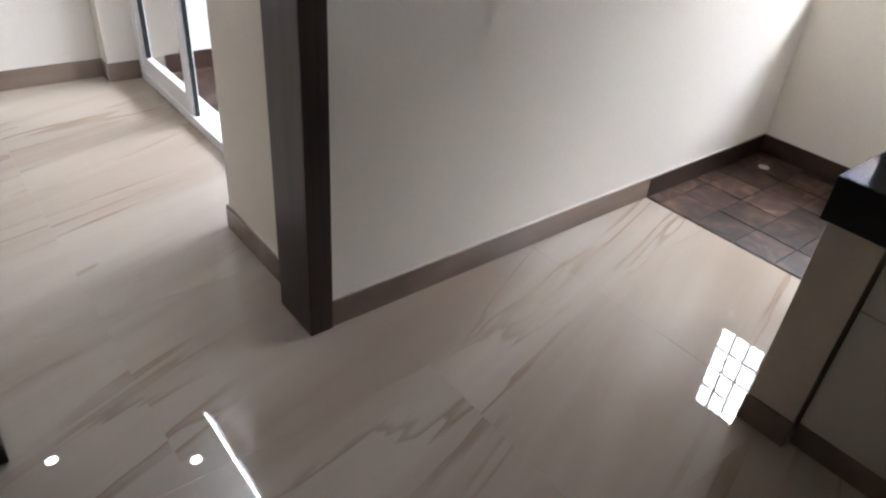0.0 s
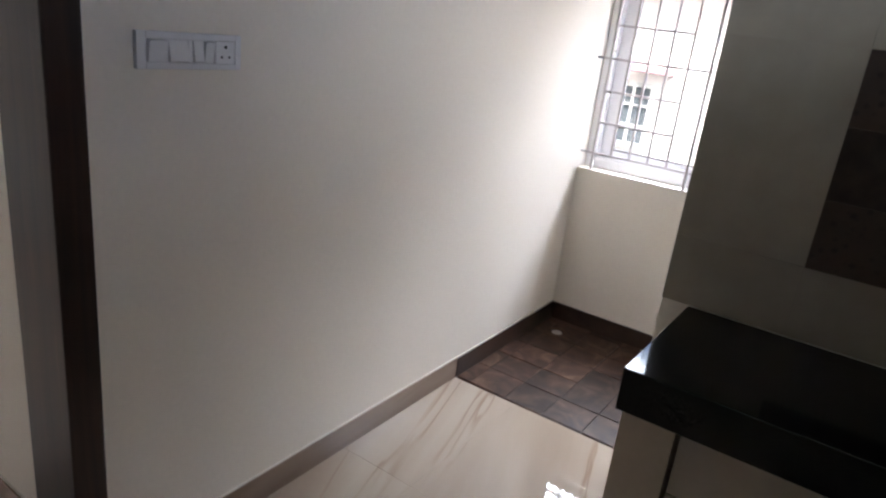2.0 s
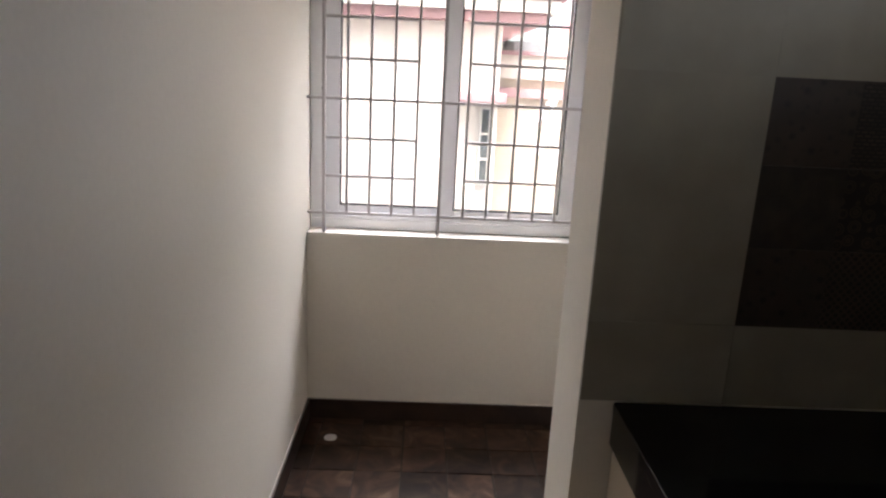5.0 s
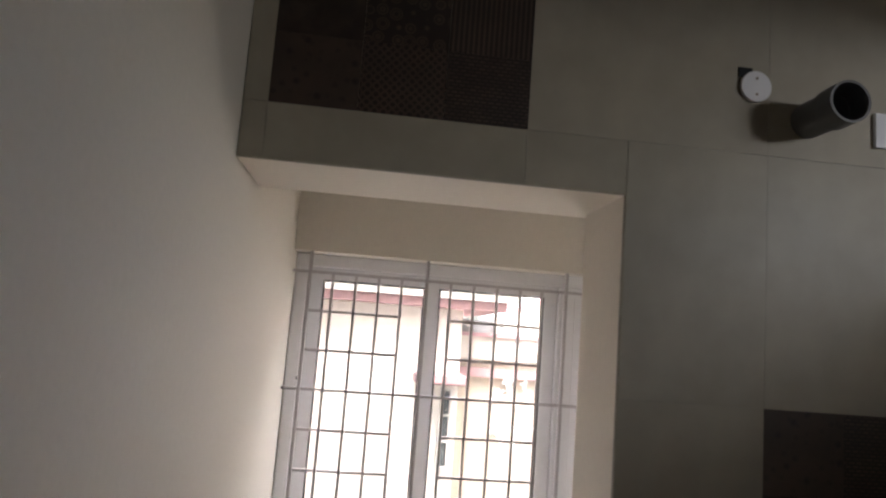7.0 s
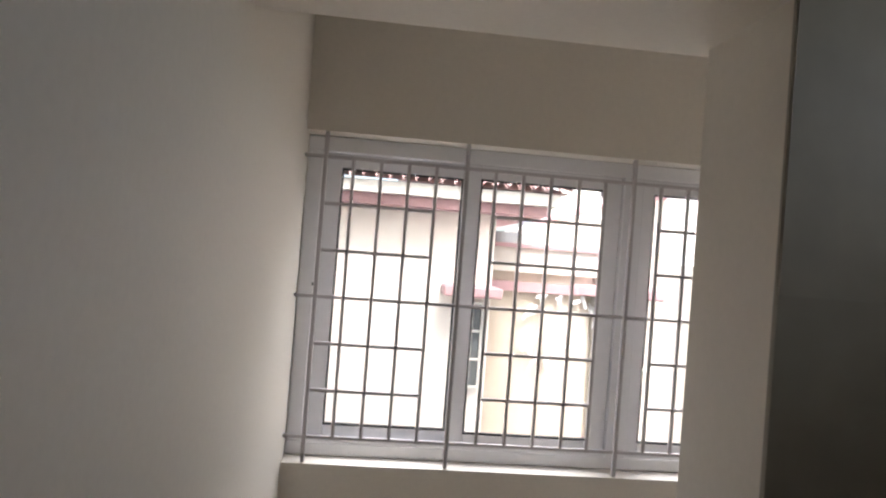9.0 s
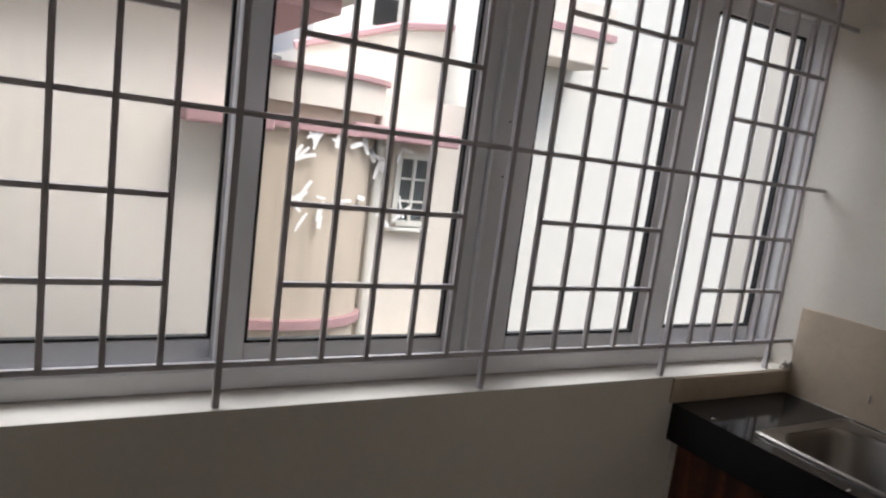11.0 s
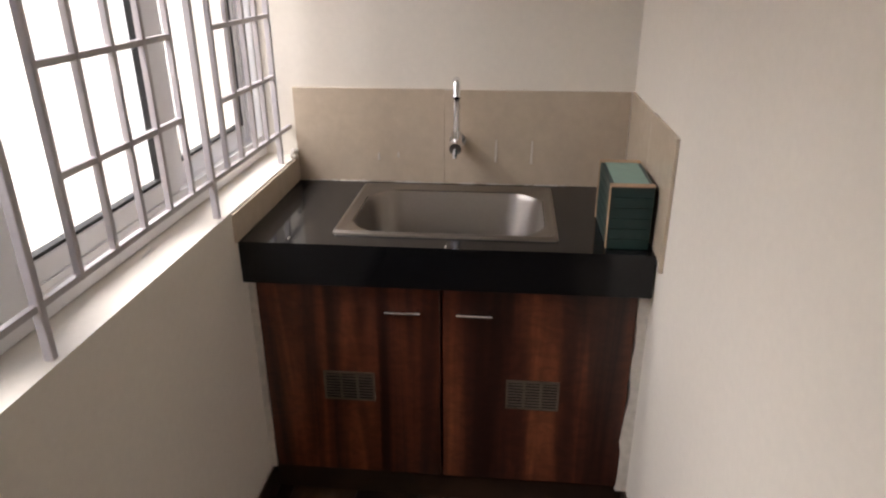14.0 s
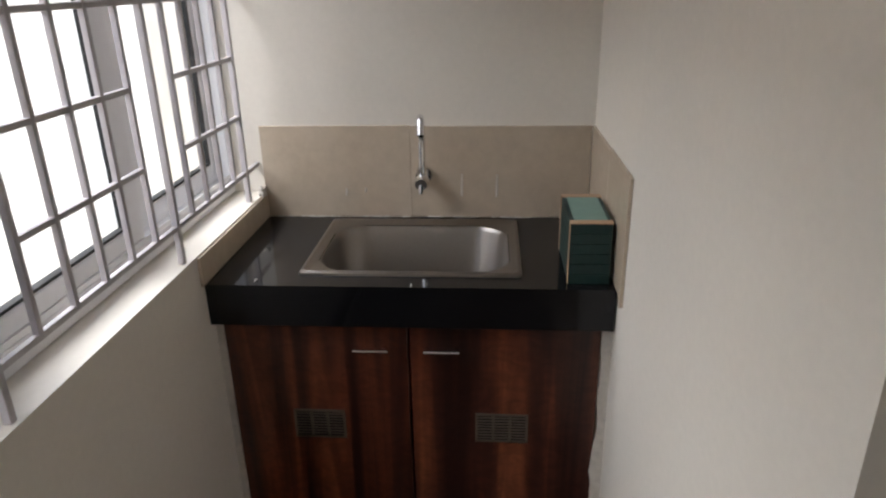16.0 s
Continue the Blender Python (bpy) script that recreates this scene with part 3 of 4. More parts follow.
def cabinet_door(y0, y1, hy, vy):
    d = boxes("door", CABINET, cabinet, (2.0, 2.02, y0, y1, 0.112, 0.744), bevel=0.002)
    part("handle", rod(rod(rod(bmesh.new(), (1.979, hy - 0.048, 0.667), (1.979, hy + 0.048, 0.667), 0.0052, 12), (2.0, hy - 0.04, 0.667), (1.979, hy - 0.04, 0.667), 0.006, 8),
                       (2.0, hy + 0.04, 0.667), (1.979, hy + 0.04, 0.667), 0.006, 8), CHROME, d, "chrome bar handle", smooth=True)
    z0, z1 = 0.368, 0.462
    boxes("vent", TARNISH, d, (1.996, 2.0, vy - 0.074, vy + 0.074, z0, z0 + 0.007), (1.996, 2.0, vy - 0.074, vy + 0.074, z1 - 0.007, z1),
          (1.996, 2.0, vy - 0.074, vy - 0.067, z0, z1), (1.996, 2.0, vy + 0.067, vy + 0.074, z0, z1),
          *[(1.9965, 2.0, vy - 0.067, vy + 0.067, z0 + 0.012 + 0.0095 * i, z0 + 0.0165 + 0.0095 * i) for i in range(8)],
          *[(1.996, 2.0, vy - 0.0235 + 0.047 * i - 0.004, vy - 0.0235 + 0.047 * i + 0.004, z0, z1) for i in range(2)], label="tarnished metal ventilation grille")
    # black sheet on the solid door gives the vent its inner shade
    boxes("vent_shade", DARK, d, (1.9985, 1.9995, vy - 0.067, vy + 0.067, z0 + 0.007, z1 - 0.007))
    return d


cabinet_door(0.904, 1.407, 1.003, 1.165)
cabinet_door(0.388, 0.897, 0.81, 0.646)

# splash tiles round the sink
splash = tagged(new("splashback_1"), "beige glazed splashback tiles behind the sink", "splashback", kind="structure")
boxes("tile", SPLASH, splash, (XE - 0.010, XE, 0.9408, YW - 0.002, 0.866, 1.168), bevel=0.0006)
boxes("tile", SPLASH, splash, (XE - 0.010, XE, YP + 0.01, 0.9402, 0.866, 1.166), bevel=0.0006)
side = tagged(new("splashback_2"), "beige glazed splashback tiles beside the sink", "splashback", kind="structure")
boxes("tile", SPLASH, side, (2.19, XE - 0.011, YP, YP + 0.009, 0.866, 1.168), bevel=0.0015)
boxes("tile", SPLASH, side, (1.922, 2.188, YP, YP + 0.009, 0.866, 1.172), bevel=0.0015)
boxes("border", SPLASH, side, (1.905, 1.92, YP, YP + 0.01, 0.845, 1.172), bevel=0.002)
structure("splashback_3", SPLASH, "beige glazed tiles under the window sill", "splashback", (1.95, XE - 0.011, YW - 0.008, YW, 0.866, 0.945), bevel=0.0015)

# putty and cement left by the fitters
def ragged(name, x0, x1, y_in, y_out, z0, z1, label, amount=0.012, n=26):
    """A strip of filler with one wavering edge, standing against a wall."""
    bm = bmesh.new()
    rows = []
    for k in range(n + 1):
        z = z0 + (z1 - z0) * k / n
        w = y_in + (1 if y_in > y_out else -1) * amount * (noise.noise((7 * z, 3.1 * y_in, 0.4)) + 0.35 * noise.noise((31 * z, y_in, 2.0)))
        rows.append([bm.verts.new((x, y, z)) for x, y in ((x0, w), (x1, w), (x1, y_out), (x0, y_out))])
    for a, c in zip(rows, rows[1:]):
        for i in range(4):
            bm.faces.new((a[i], a[(i + 1) % 4], c[(i + 1) % 4], c[i]))
    bm.faces.new(rows[0])
    bm.faces.new(rows[-1])
    bmesh.ops.recalc_face_normals(bm, faces=bm.faces)
    return tagged(part(name, bm, SEALANT), label, "putty", kind="structure")


ragged("trim_putty_1", 1.996, 2.03, 0.386, YP - 0.01, 0.1, 0.746, "rough white putty beside the cabinet", 0.012)
ragged("trim_putty_2", 1.998, 2.03, 1.408, YW, 0.105, 0.746, "grey putty strip beside the cabinet", 0.005)
drips = thing("drips_and_flecks", "dried white cement drips on splashback, small pale flecks on worktop", "drips")
for y, z0, z1 in ((0.775, 0.94, 1.012), (0.662, 0.937, 1.01), (1.154, 0.94, 0.962), (1.09, 0.95, 0.965)):
    part("drip", rod(bmesh.new(), (XE - 0.0105, y, z1), (XE - 0.0105, y + 0.001, z0), 0.0022, 8, 0.0035), SEALANT, drips, smooth=True)
# two small pale flecks lying on the worktop near its front edge
for x, y in ((1.995, 1.30), (1.972, 0.885)):
    part("drip", box(bmesh.new(), x - 0.005, x + 0.012, y - 0.002, y + 0.002, 0.8652, 0.8672, 0.0008), SEALANT, drips)
lumps = bmesh.new()
for k in range(14):
    bmesh.ops.create_icosphere(lumps, subdivisions=1, radius=1, matrix=Matrix.LocRotScale((XE - random.uniform(0.004, 0.05), YW - random.uniform(-0.01, 0.004), 0.955 + random.uniform(-0.012, 0.018)), None,
                               (random.uniform(0.006, 0.016), random.uniform(0.004, 0.008), random.uniform(0.005, 0.012))))
tagged(part("trim_cement", lumps, SEALANT), "rough cement lumps at the end of the sill", "cement", kind="stuff")
crumbs = bmesh.new()
for k in range(46):
    y = random.uniform(YP + 0.02, YW - 0.03)
    bmesh.ops.create_icosphere(crumbs, subdivisions=1, radius=1, matrix=Matrix.LocRotScale((XE - 0.0125, y, 0.8665), None, (0.003, random.uniform(0.004, 0.02), random.uniform(0.0015, 0.004))))
tagged(part("trim_mortar", crumbs, SEALANT), "crumbly pale mortar line along the worktop's back", "mortar", kind="stuff")
nail = thing("wall_nail", "small dark nail in the off-white wall", "nail")
part("nail", rod(bmesh.new(), (XE, 0.936, 1.637), (XE - 0.012, 0.936, 1.637), 0.0025, 8), RUBBER, nail)

# boxes of tiles on the worktop
carton = thing("tile_carton", "green printed carton with torn tan cardboard edges on the worktop", "carton")
for i in range(6):
    boxes("tile", GREEN, carton, (1.998, 2.235, 0.380, 0.484, 0.866 + 0.0273 * i, 0.8928 + 0.0273 * i), bevel=0.0012)
boxes("lid", PALE_GREEN, carton, (2.022, 2.21, 0.39, 0.474, 1.0285, 1.031))
for p in ((1.996, 2.02, 0.379, 0.485, 1.0285, 1.0315), (2.212, 2.237, 0.379, 0.485, 1.0285, 1.0315), (1.996, 2.012, 0.4845, 0.4865, 0.868, 1.0315), (2.222, 2.237, 0.4845, 0.4865, 0.868, 1.0315)):
    boxes("wrapper", CARTON, carton, p, label="torn tan cardboard wrapper")

# ---- kitchen counter ----
kitchen_top = thing("kitchen_countertop", "polished black granite kitchen worktop with a thick edge", "countertop")
boxes("slab", GRANITE, kitchen_top, (1.066, KX - 0.002, -0.598, -0.002, 0.83, 0.866), bevel=0.004)
boxes("front_edge", GRANITE, kitchen_top, (1.068, KX - 0.002, -0.596, -0.561, 0.742, 0.83))
boxes("side_edge", GRANITE, kitchen_top, (1.068, 1.1, -0.561, -0.004, 0.742, 0.83))
structure("counter_pier", PIER_TILE, "cream tiled end wall supporting the kitchen worktop", "pier", (1.078, 1.225, -0.556, -0.002, 0, 0.742), bevel=0.002)
for x0, w in ((1.234, 0.585), (1.824, KX - 1.829)):
    c = thing("kitchen_cabinet", "cream laminate kitchen base cabinet under black granite", "cabinet", group="kitchen base cabinets")
    boxes("body", LAMINATE, c, (x0, x0 + w, -0.5, -0.01, 0.1, 0.738))
    boxes("plinth", SKIRT, c, (x0, x0 + w, -0.525, -0.51, 0, 0.1))
    boxes("drawer_front", LAMINATE, c, (x0 + 0.002, x0 + w - 0.002, -0.54, -0.502, 0.53, 0.736), bevel=0.002)
    boxes("door", LAMINATE, c, (x0 + 0.002, x0 + w - 0.002, -0.54, -0.502, 0.1, 0.526), bevel=0.002)

# ---- kitchen wall fittings ----
pipe = thing("drain_pipe", "short grey plastic pipe stub sticking out of the tiles", "pipe")
pb = bmesh.new()
prof = [(0.047, 0.0), (0.047, -0.1), (0.054, -0.102), (0.054, -0.168), (0.048, -0.168), (0.048, -0.02)]
rings = [[pb.verts.new((1.468 + r * math.cos(a), y, 2.483 + r * math.sin(a))) for a in [2 * math.pi * i / 28 for i in range(28)]] for r, y in prof]
for a, c in zip(rings, rings[1:]):
    for i in range(28):
        pb.faces.new((a[i], a[(i + 1) % 28], c[(i + 1) % 28], c[i]))
pb.faces.new(rings[-1])
bmesh.ops.recalc_face_normals(pb, faces=pb.faces)
part("tube", pb, PVC, pipe, smooth=True)
plate = thing("round_cover_plate", "round white junction cover hanging over a hole", "cover plate")
part("cover", rod(bmesh.new(), (1.318, -0.002, 2.56), (1.318, -0.012, 2.56), 0.042, 28), PLASTIC, plate, smooth=True)
for dz in (0.022, -0.022):
    part("screw", rod(bmesh.new(), (1.318, -0.012, 2.56 + dz), (1.318, -0.014, 2.56 + dz), 0.004, 8), TARNISH, plate)
boxes("hole", DARK, plate, (1.272, 1.31, -0.004, -0.001, 2.585, 2.612))
socket = thing("socket_plate", "white plastic socket plate on the grey tiles", "socket")
boxes("plate", PLASTIC, socket, (1.658, 1.80, -0.012, 0, 2.43, 2.527), bevel=0.003)
switch = thing("switch_plate", "white switch plate with rockers and a socket on the wall", "switch")
boxes("plate", PLASTIC, switch, (0, 0.008, -1.286, -0.99, 1.476, 1.563), (0.008, 0.014, -1.286, -1.262, 1.476, 1.563), (0.008, 0.014, -1.008, -0.99, 1.476, 1.563),
      (0.008, 0.014, -1.262, -1.008, 1.476, 1.4905), (0.008, 0.014, -1.262, -1.008, 1.5475, 1.563), bevel=0.002)
for y0, y1, tip in ((-1.26, -1.206, 9), (-1.204, -1.15, -9), (-1.136, -1.106, -9), (-1.104, -1.074, 9)):
    r = part("rocker", box(bmesh.new(), -0.006, 0.006, -(y1 - y0) / 2 + 0.001, (y1 - y0) / 2 - 0.001, -0.026, 0.026, 0.002), PLASTIC, switch)
    r.matrix_basis = pose(0.0125, (y0 + y1) / 2, 1.519, 0, tip, 0)
boxes("divider", PLASTIC, switch, (0.008, 0.0145, -1.149, -1.138, 1.4905, 1.5475), bevel=0.001)
sk = boxes("socket_face", PLASTIC, switch, (0.008, 0.0165, -1.07, -1.012, 1.4915, 1.5465), bevel=0.002)
for dy, dz, r in ((0, 0.014, 0.0045), (-0.012, -0.011, 0.0035), (0.012, -0.011, 0.0035)):
    part("pin_hole", rod(bmesh.new(), (0.0165, -1.041 + dy, 1.519 + dz), (0.017, -1.041 + dy, 1.519 + dz), r, 10), DARK, sk)
gully = thing("floor_drain", "small round white floor drain cover in dark tiles", "drain")
part("cover", rod(bmesh.new(), (0.143, 1.236, 0), (0.143, 1.236, 0.004), 0.03, 20), PLASTIC, gully, smooth=True)

# ---- balcony door ----
slider = thing("door_1", "white sliding balcony door standing half open", "door", kind="structure")
boxes("door_frame", UPVC, slider, (-2.614, -0.762, -1.188, -1.05, 0, 0.05), (-2.614, -0.762, -1.188, -1.05, 2.1, 2.149), (-2.614, -2.57, -1.188, -1.132, 0.05, 2.1), (-0.81, -0.762, -1.188, -1.05, 0.05, 2.1), bevel=0.004)
LX0, LX1 = -2.57, -1.80
leaf = boxes("leaf", UPVC, slider, (LX0, LX0 + 0.07, -1.18, -1.14, 0.05, 2.1), (LX1 - 0.085, LX1, -1.18, -1.14, 0.05, 2.1), (LX0 + 0.07, LX1 - 0.085, -1.18, -1.14, 0.05, 0.15), (LX0 + 0.07, LX1 - 0.085, -1.18, -1.14, 2.0, 2.1), bevel=0.004)
boxes("gasket", RUBBER, leaf, (LX0 + 0.07, LX0 + 0.082, -1.176, -1.15, 0.15, 2.0), (LX1, LX1 + 0.012, -1.17, -1.15, 0.05, 2.1))
boxes("pane", GLASS, leaf, (LX0 + 0.07, LX1 - 0.085, -1.164, -1.158, 0.15, 2.0)).visible_shadow = False
part("handle", rod(rod(box(bmesh.new(), LX1 - 0.06, LX1 - 0.025, -1.19, -1.18, 0.98, 1.12, 0.003), (LX1 - 0.042, -1.18, 1.09), (LX1 - 0.042, -1.235, 1.09), 0.009, 10), (LX1 - 0.042, -1.23, 1.095), (LX1 - 0.05, -1.235, 0.96), 0.011, 10), UPVC, leaf, "white lever handle", smooth=True)

# ---- hall lamps ----
for x, y in ((-2.528, -2.313), (-1.952, -1.465)):
    d = thing("downlight", "round recessed ceiling downlight that is switched on", "downlight", group="hall downlights")
    part("ring", rod(bmesh.new(), (x, y, 2.7), (x, y, 2.692), 0.055, 24), PLASTIC, d, smooth=True)
    part("diffuser", rod(bmesh.new(), (x, y, 2.692), (x, y, 2.688), 0.04, 24), GLOW, d, smooth=True)
tube = thing("tube_light", "white tube light above the balcony door, switched on", "tube light")
boxes("fitting", PLASTIC, tube, (-2.1, -0.88, -1.275, -1.19, 2.39, 2.42), bevel=0.003)
for x in (-2.075, -0.905):
    boxes("holder", PLASTIC, tube, (x - 0.012, x + 0.012, -1.318, -1.275, 2.388, 2.418), bevel=0.002)
part("tube", rod(bmesh.new(), (-2.063, -1.304, 2.402), (-0.917, -1.304, 2.402), 0.010, 12), GLOW, tube, smooth=True)

# ---- outside ----
structure("ground", GROUND, "grey ground between the houses one storey below", "ground", (-400, 400, 1.9, 800, -3.29, -3.09))
NEAR, EYE = 0.6, Vector((0.3, -0.03, 1.58))   # the houses are drawn up at a larger scale and brought to size about this point


def house(name, label, category):
    h = thing(name, label, category)
    h.location, h.scale = EYE * (1 - NEAR), (NEAR, NEAR, NEAR)
    return h



front = house("front_house", "cream neighbouring house with red clay tile roof", "house")
boxes("wall", FRONT_PAINT, front, (-9, 1.5, 5.2, 11, -6.2, 2.49))
boxes("eave_band", HOUSE_RED, front, (-9.3, 1.95, 4.86, 11, 2.33, 2.43))
boxes("gutter", HOUSE_WHITE, front, (-9.4, 2.05, 4.75, 11, 2.43, 2.55))
boxes("ledge", HOUSE_RED, front, (0.97, 1.56, 4.85, 5.2, 1.47, 1.58), bevel=0.02)
boxes("ledge", HOUSE_RED, front, (-1.2, -0.28, 4.95, 5.2, 1.36, 1.45), bevel=0.02)
# front slope and hip of the roof
PITCH = radians(24)
roof = bmesh.new()
a, c, d, e = [roof.verts.new(p) for p in ((-9.5, 4.7, 2.56), (2.12, 4.7, 2.56), (-1.9, 8.7, 2.56 + 4 * math.tan(PITCH)), (-9.5, 8.7, 2.56 + 4 * math.tan(PITCH)))]
f = roof.verts.new((2.12, 12.7, 2.56))
roof.faces.new((a, c, d, e))
roof.faces.new((c, f, d))
part("roof", roof, ROOF, front)
TILE = bpy.data.meshes.new("roof_tile")
tb = bmesh.new()
prev = None
for k in range(7):
    ang = math.pi * k / 6
    v0 = tb.verts.new((0.064 * math.cos(ang), 0.0, 0.045 * math.sin(ang)))
    v1 = tb.verts.new((0.053 * math.cos(ang), 0.25, 0.04 * math.sin(ang) - 0.012))
    if prev:
        tb.faces.new((prev[0], v0, v1, prev[1]))
    prev = (v0, v1)
tb.to_mesh(TILE)
tb.free()
TILE.materials.append(ROOF)
rest = bmesh.new()
for row in range(14):
    y = 4.66 + 0.2 * row
    for col in range(34):
        x = 2.08 - 0.128 * col
        if x > 2.1 - (y - 4.66) * 4.02 / 4.0:
            continue
        m = pose(x, y, 2.57 + (y - 4.66) * math.tan(PITCH), 24, random.uniform(-2, 2), random.uniform(-1.5, 1.5))
        if row < 9:
            o = new("roof_tile", TILE)
            o.parent, o.matrix_basis = front, m
        else:
            rest.from_mesh(TILE)
            rest.verts.ensure_lookup_table()
            for v in rest.verts[-len(TILE.vertices):]:
                v.co = m @ v.co
rest = part("roof_tiles", rest, ROOF, front)
rest["kind"] = "stuff"
# ridge tiles down the hip
for k in range(16):
    y = 4.7 + 0.25 * k
    o = new("ridge_tile", TILE)
    o.parent, o.matrix_basis = front, pose(2.12 - (y - 4.7), y, 2.59 + (y - 4.7) * math.tan(PITCH), 17, 0, 45)

rear = house("rear_house", "cream recessed house wing with barred windows and red ledges", "house")
boxes("wall", HOUSE_CREAM, rear, (1.5, 4.6, 6.9, 11, -6.2, 1.98))
def bay(name, cx, cy, r, depth, z0, z1, mat, seg=16):
    """A bowed front: part of a round column with a closed top."""
    arc = [(cx + r * math.cos(math.pi * (1 + k / seg)), cy + depth * math.sin(math.pi * (1 + k / seg))) for k in range(seg + 1)]
    bm = bmesh.new()
    lo, hi = [bm.verts.new((x, y, z0)) for x, y in arc], [bm.verts.new((x, y, z1)) for x, y in arc]
    for k in range(seg):
        bm.faces.new((lo[k], lo[k + 1], hi[k + 1], hi[k]))
    bm.faces.new(hi)
    bm.faces.new(lo)
    bmesh.ops.recalc_face_normals(bm, faces=bm.faces)
    return part(name, bm, mat, rear, smooth=True)


bay("bowed_wall", 2.3, 6.9, 0.82, 0.45, -6.2, 1.74, STAINED)
bay("parapet", 2.3, 6.9, 0.9, 0.55, 1.74, 2.04, HOUSE_CREAM)
bay("coping", 2.3, 6.9, 0.95, 0.6, 2.04, 2.09, HOUSE_RED)
bay("lower_sill", 2.3, 6.9, 0.88, 0.52, -0.45, -0.36, HOUSE_RED)
bay("ledge", 2.3, 6.9, 0.9, 0.55, 1.5, 1.62, HOUSE_RED)
boxes("ledge", HOUSE_RED, rear, (2.75, 3.95, 6.45, 6.9, 1.5, 1.64), bevel=0.02)
slope = bmesh.new()
sv = [slope.verts.new(p) for p in ((2.6, 8.2, 1.9), (4.9, 8.2, 1.9), (4.9, 8.2, 3.05), (3.9, 8.2, 2.9), (2.6, 8.2, 2.42))]
face = slope.faces.new(sv)
ext = bmesh.ops.extrude_face_region(slope, geom=[face])
bmesh.ops.translate(slope, vec=(0, 2.5, 0), verts=[v for v in ext["geom"] if isinstance(v, bmesh.types.BMVert)])
bmesh.ops.recalc_face_normals(slope, faces=slope.faces)
part("gable", slope, HOUSE_CREAM, rear)
cope = bmesh.new()
for p, q in (((2.55, 8.15, 2.45), (3.9, 8.15, 2.93)), ((3.9, 8.15, 2.93), (4.9, 8.15, 3.08))):
    rod(cope, p, q, 0.05, 6)
part("gable_coping", cope, HOUSE_RED, rear)


def house_window(x0, x1, y, z0, z1, parent, f=0.03, columns=2):
    w = boxes("window", HOUSE_GLASS, parent, (x0, x1, y - 0.02, y, z0, z1))
    bars = [x0 + (x1 - x0) * k / columns for k in range(1, columns)]
    boxes("frame", HOUSE_WHITE, w, (x0 - f, x0 + f, y - 0.06, y - 0.02, z0, z1), (x1 - f, x1 + f, y - 0.06, y - 0.02, z0, z1), (x0 + f, x1 - f, y - 0.06, y - 0.02, z0 - f, z0 + f),
          (x0 + f, x1 - f, y - 0.06, y - 0.02, z1 - f, z1 + f), *[(x - 0.015, x + 0.015, y - 0.06, y - 0.02, z0 + f, z1 - f) for x in bars],
          *[(x0 + f, x1 - f, y - 0.055, y - 0.03, z0 + (z1 - z0) * k / 3 - 0.012, z0 + (z1 - z0) * k / 3 + 0.012) for k in (1, 2)])
    return w


house_window(3.46, 3.84, 6.9, 0.62, 1.36, rear)
house_window(1.31, 1.42, 5.2, 0.53, 1.4, front, 0.012, 1)
house_window(-1.0, -0.5, 5.2, 0.42, 1.2, front)
boxes("sill", HOUSE_WHITE, rear, (3.4, 3.92, 6.8, 6.9, 0.53, 0.57), bevel=0.01)
# rain pipes and the slanted lower ledge
part("rain_pipe", rod(bmesh.new(), (3.2, 6.82, -6), (3.2, 6.82, 1.9), 0.05, 10), HOUSE_WHITE, rear, smooth=True)
low = bmesh.new()
lv = [low.verts.new(p) for p in ((2.85, 6.9, -0.72), (4.35, 6.9, -0.85), (4.35, 6.4, -1.0), (3.6, 6.1, -1.08), (2.85, 6.4, -0.85))]
lf = low.faces.new(lv)
ext = bmesh.ops.extrude_face_region(low, geom=[lf])
bmesh.ops.translate(low, vec=(0, 0, -0.14), verts=[v for v in ext["geom"] if isinstance(v, bmesh.types.BMVert)])
bmesh.ops.recalc_face_normals(low, faces=low.faces)
part("lower_ledge", low, HOUSE_RED, rear)
cover = bmesh.new()
face = cover.faces.new([cover.verts.new(p) for p in ((2.88, 6.9, -0.69), (4.32, 6.9, -0.815), (4.32, 6.43, -0.965), (3.6, 6.15, -1.04), (2.88, 6.43, -0.82))])
ext = bmesh.ops.extrude_face_region(cover, geom=[face])
bmesh.ops.translate(cover, vec=(0, 0, -0.05), verts=[v for v in ext["geom"] if isinstance(v, bmesh.types.BMVert)])
bmesh.ops.recalc_face_normals(cover, faces=cover.faces)
part("lower_ledge_top", cover, STAINED, rear)
house_window(3.3, 3.75, 6.9, -2.1, -1.25, rear)
# thin white strips scattered in front of the rear house wall
strips = house("white_strips", "thin white strips in front of the rear house wall", "plastic")
for k in range(30):
    x, z = random.uniform(2.1, 3.5), random.choice((random.uniform(1.2, 1.5), random.uniform(0.62, 0.95)))
    L, w = random.uniform(0.08, 0.26), random.uniform(0.01, 0.022)
    sb = bmesh.new()
    ang = random.uniform(-1.4, 1.4)
    box(sb, -w, w, -0.004, 0.004, -L / 2, L / 2)
    bmesh.ops.subdivide_edges(sb, edges=sb.edges[:], cuts=3)
    for v in sb.verts:
        v.co.x += 0.25 * v.co.z * v.co.z / L
    bmesh.ops.transform(sb, matrix=Matrix.Translation((x, 6.72 if x > 3.0 else 6.9 - 0.53 * math.sqrt(max(0.05, 1 - ((x - 2.3) / 0.82) ** 2)), z)) @ Matrix.Rotation(ang, 4, "Y"), verts=sb.verts)
    part("strip", sb, STRIP, strips)

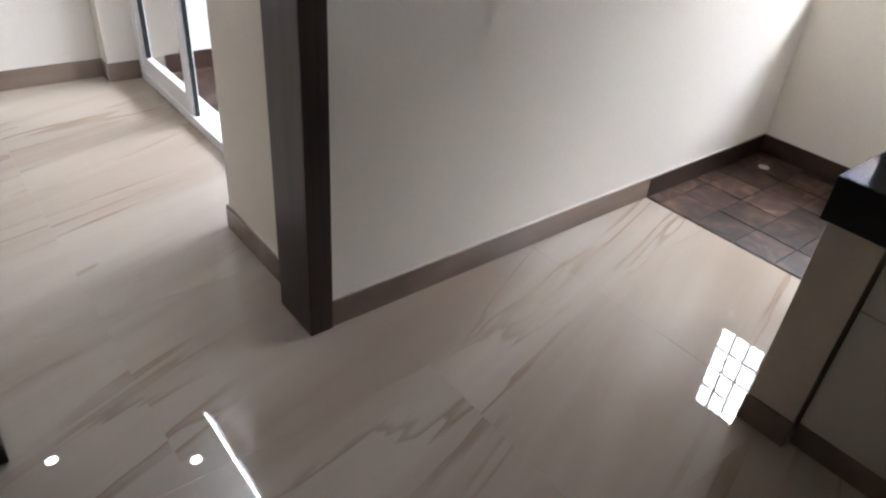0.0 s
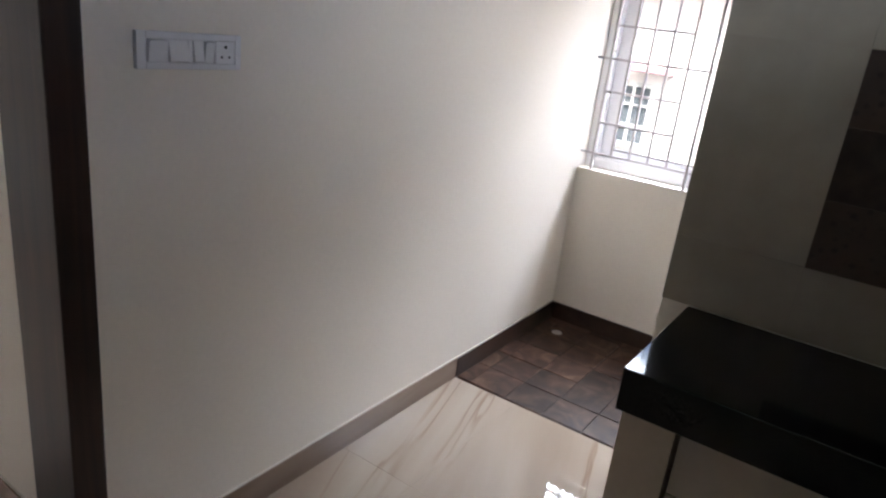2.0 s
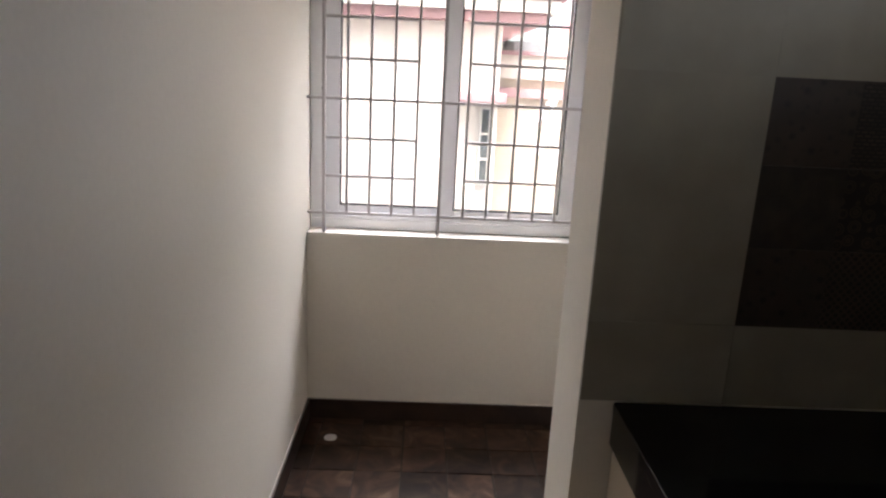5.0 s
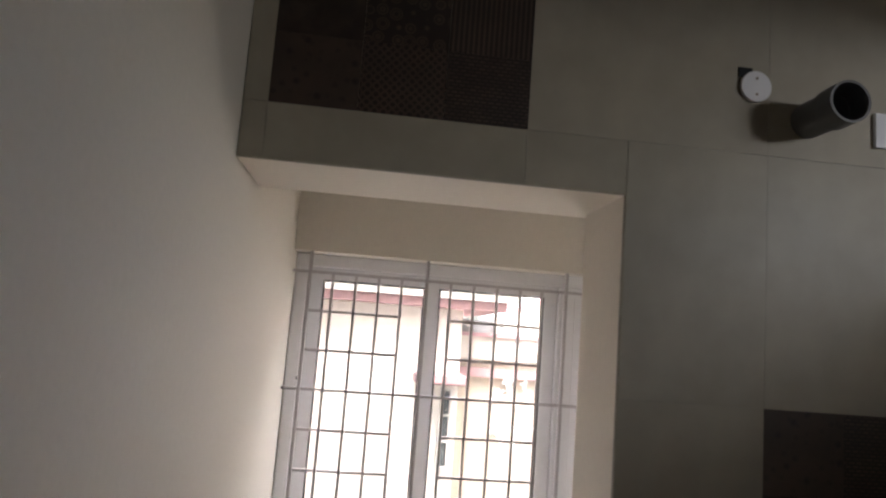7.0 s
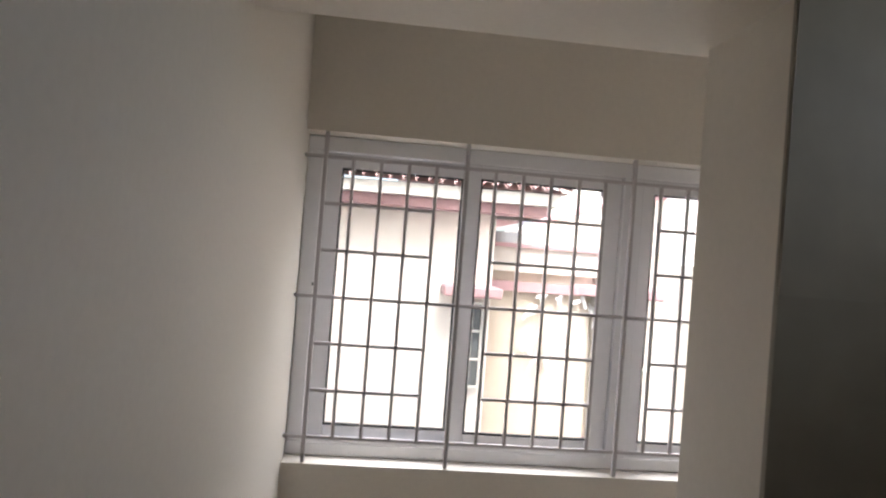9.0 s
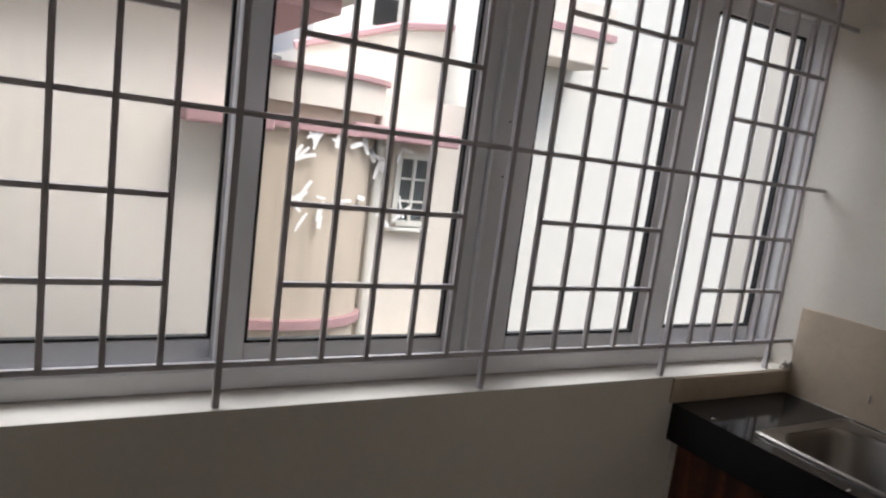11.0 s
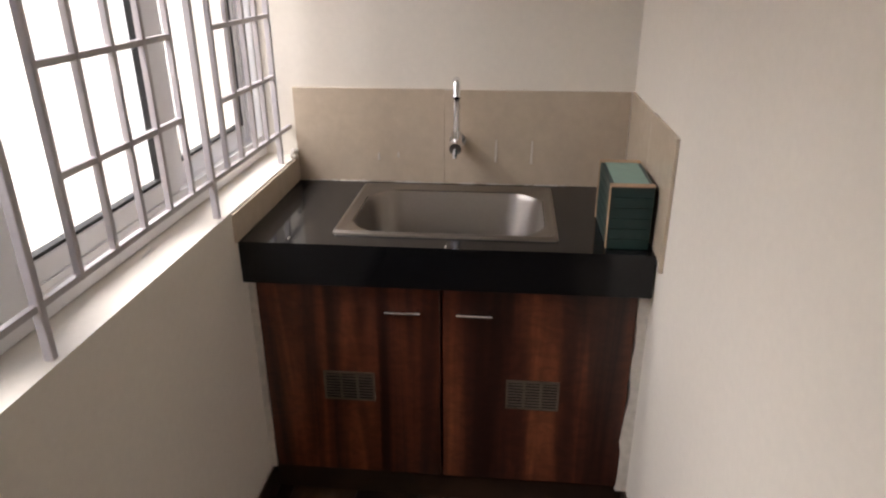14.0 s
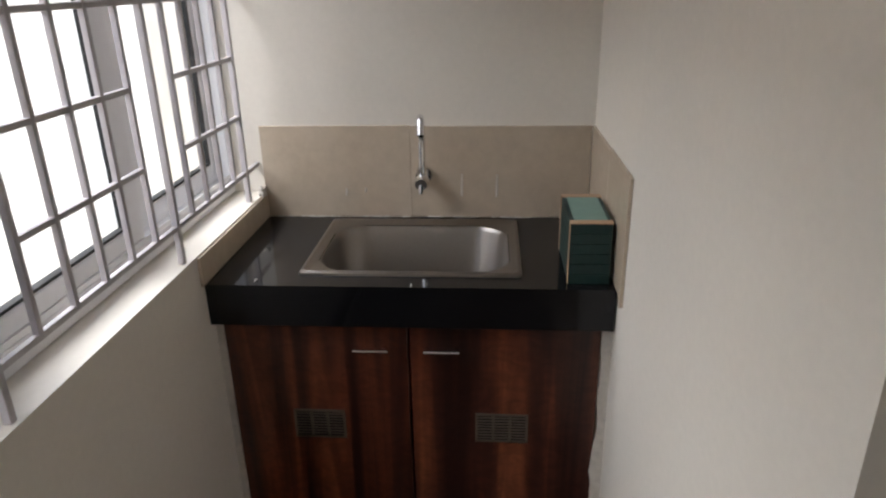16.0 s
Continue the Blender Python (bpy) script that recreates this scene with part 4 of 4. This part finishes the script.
right = house("right_house", "pale tall house wall with a projecting balcony box", "house")
boxes("wall", HOUSE_WHITE, right, (4.6, 16, 6.5, 12, -6.2, 4.9))
boxes("balcony", HOUSE_CREAM, right, (4.5, 5.35, 5.9, 6.5, 2.55, 3.2), bevel=0.02)
boxes("balcony_band", HOUSE_RED, right, (4.48, 5.37, 5.88, 6.5, 2.83, 2.9))
tower = house("far_tower", "pale stair tower with a barred opening", "house")
boxes("wall", HOUSE_WHITE, tower, (3.2, 4.7, 9.6, 12, -6.2, 5.2))
boxes("opening", DARK, tower, (4.05, 4.4, 9.55, 9.61, 3.1, 3.5))
tank = house("water_tank", "dark water tank on the low roof", "tank")
part("tank", rod(bmesh.new(), (2.15, 8.4, 1.98), (2.15, 8.4, 2.3), 0.32, 20), PVC, tank, smooth=True)

# ---- floor and wall tiles, piece by piece ----
def slab(name, w, d, h, mat, bevel=0.0015):
    bm = box(bmesh.new(), -w / 2, w / 2, -d / 2, d / 2, 0, h)
    bmesh.ops.bevel(bm, geom=[e for e in bm.edges if all(v.co.z > h / 2 for v in e.verts)], offset=bevel, segments=1, affect="EDGES")
    me = bpy.data.meshes.new(name)
    bm.to_mesh(me)
    bm.free()
    me.materials.append(mat)
    return me


def lay(name, me, parent, m):
    o = new(name, me)
    o.parent = parent
    o.matrix_basis = m
    return o


def cut_piece(name, x0, x1, y0, y1, z0, z1, mat, parent):
    """A tile of any size whose pattern starts from its own middle."""
    cx, cy, cz = (x0 + x1) / 2, (y0 + y1) / 2, (z0 + z1) / 2
    o = part(name, box(bmesh.new(), x0 - cx, x1 - cx, y0 - cy, y1 - cy, z0 - cz, z1 - cz), mat, parent)
    o.location = (cx, cy, cz)
    return o


floor = tagged(new("floor"), "glossy beige marble-veined vitrified tile floor", "floor", kind="structure")
S, G = 0.80, 0.0005
xs = sorted({max(-2.73, min(KX, 1.15 + S * k)) for k in range(-6, 5)})
ys = sorted({max(KY, min(YP, YP - S * k)) for k in range(0, 7)})
for x0, x1 in zip(xs, xs[1:]):
    for y0, y1 in zip(ys, ys[1:]):
        cut_piece("tile", x0 + G, x1 - G, y0 + G, y1 - G, -0.003, 0, MARBLE, floor)

utility_floor = tagged(new("floor_utility"), "dark brown rustic tile floor of the utility", "floor", kind="structure")
R = 0.2
xs = sorted({max(0.013, min(XE, 1.886 + R * k)) for k in range(-10, 5)})
ys = sorted({max(YP, min(YW, 0.572 + R * k)) for k in range(-2, 6)})
for x0, x1 in zip(xs, xs[1:]):
    for y0, y1 in zip(ys, ys[1:]):
        g = [random.uniform(0.0012, 0.0055) for _ in range(4)]
        cut_piece("tile", x0 + g[0], x1 - g[1], y0 + g[2], y1 - g[3], -0.003, random.uniform(0.0003, 0.003), RUSTIC, utility_floor)

dado = tagged(new("wall_tiles"), "grey glazed wall tiles with dark patterned panels", "wall tiles", kind="structure")
boxes("bedding", DADO_GROUT, dado, (0.002, KX, 0.004, 0.012, 2.235, CEIL), (0.976, KX, 0.004, 0.012, 0.866, 2.235))
xs = [0.002] + [0.062 + 0.649 * k for k in range(4)] + [KX]
zs = [0.868, 1.093, 1.722, 2.378, CEIL]
panels = [(0.062, 2.378), (0.062 + 0.649 * 2, 1.093)]
for x0, x1 in zip(xs, xs[1:]):
    for z0, z1 in zip(zs, zs[1:]):
        if any(abs(x0 - px) < 0.01 and abs(z0 - pz) < 0.01 for px, pz in panels):
            third, rise = (x1 - x0) / 3, (z1 - z0) / 3
            for i in range(3):
                for k in range(3):
                    cut_piece("pattern_tile", x0 + third * i + 0.0003, x0 + third * (i + 1) - 0.0003, 0.0, 0.004, z0 + rise * k + 0.0003, z0 + rise * (k + 1) - 0.0003, PATTERNS[PANEL[k][i]], dado)
            continue
        if z1 <= 2.24 and x1 <= 0.98:
            continue
        if z1 > 2.24 and z0 < 2.235 and x0 < 0.976:
            if x1 > 0.976:
                cut_piece("tile", 0.978, x1 - 0.0005, 0.0, 0.004, z0 + 0.0005, z1 - 0.0005, DADO, dado)
            cut_piece("tile", x0 + 0.0005, min(x1, 0.976) - 0.0005, 0.0, 0.004, 2.237, z1 - 0.0005, DADO, dado)
            continue
        left = 0.976 if x0 < 0.976 and z0 < 2.2 else x0
        cut_piece("tile", left + 0.0005, x1 - 0.0005, 0.0, 0.004, z0 + 0.0005, z1 - 0.0005, DADO, dado)
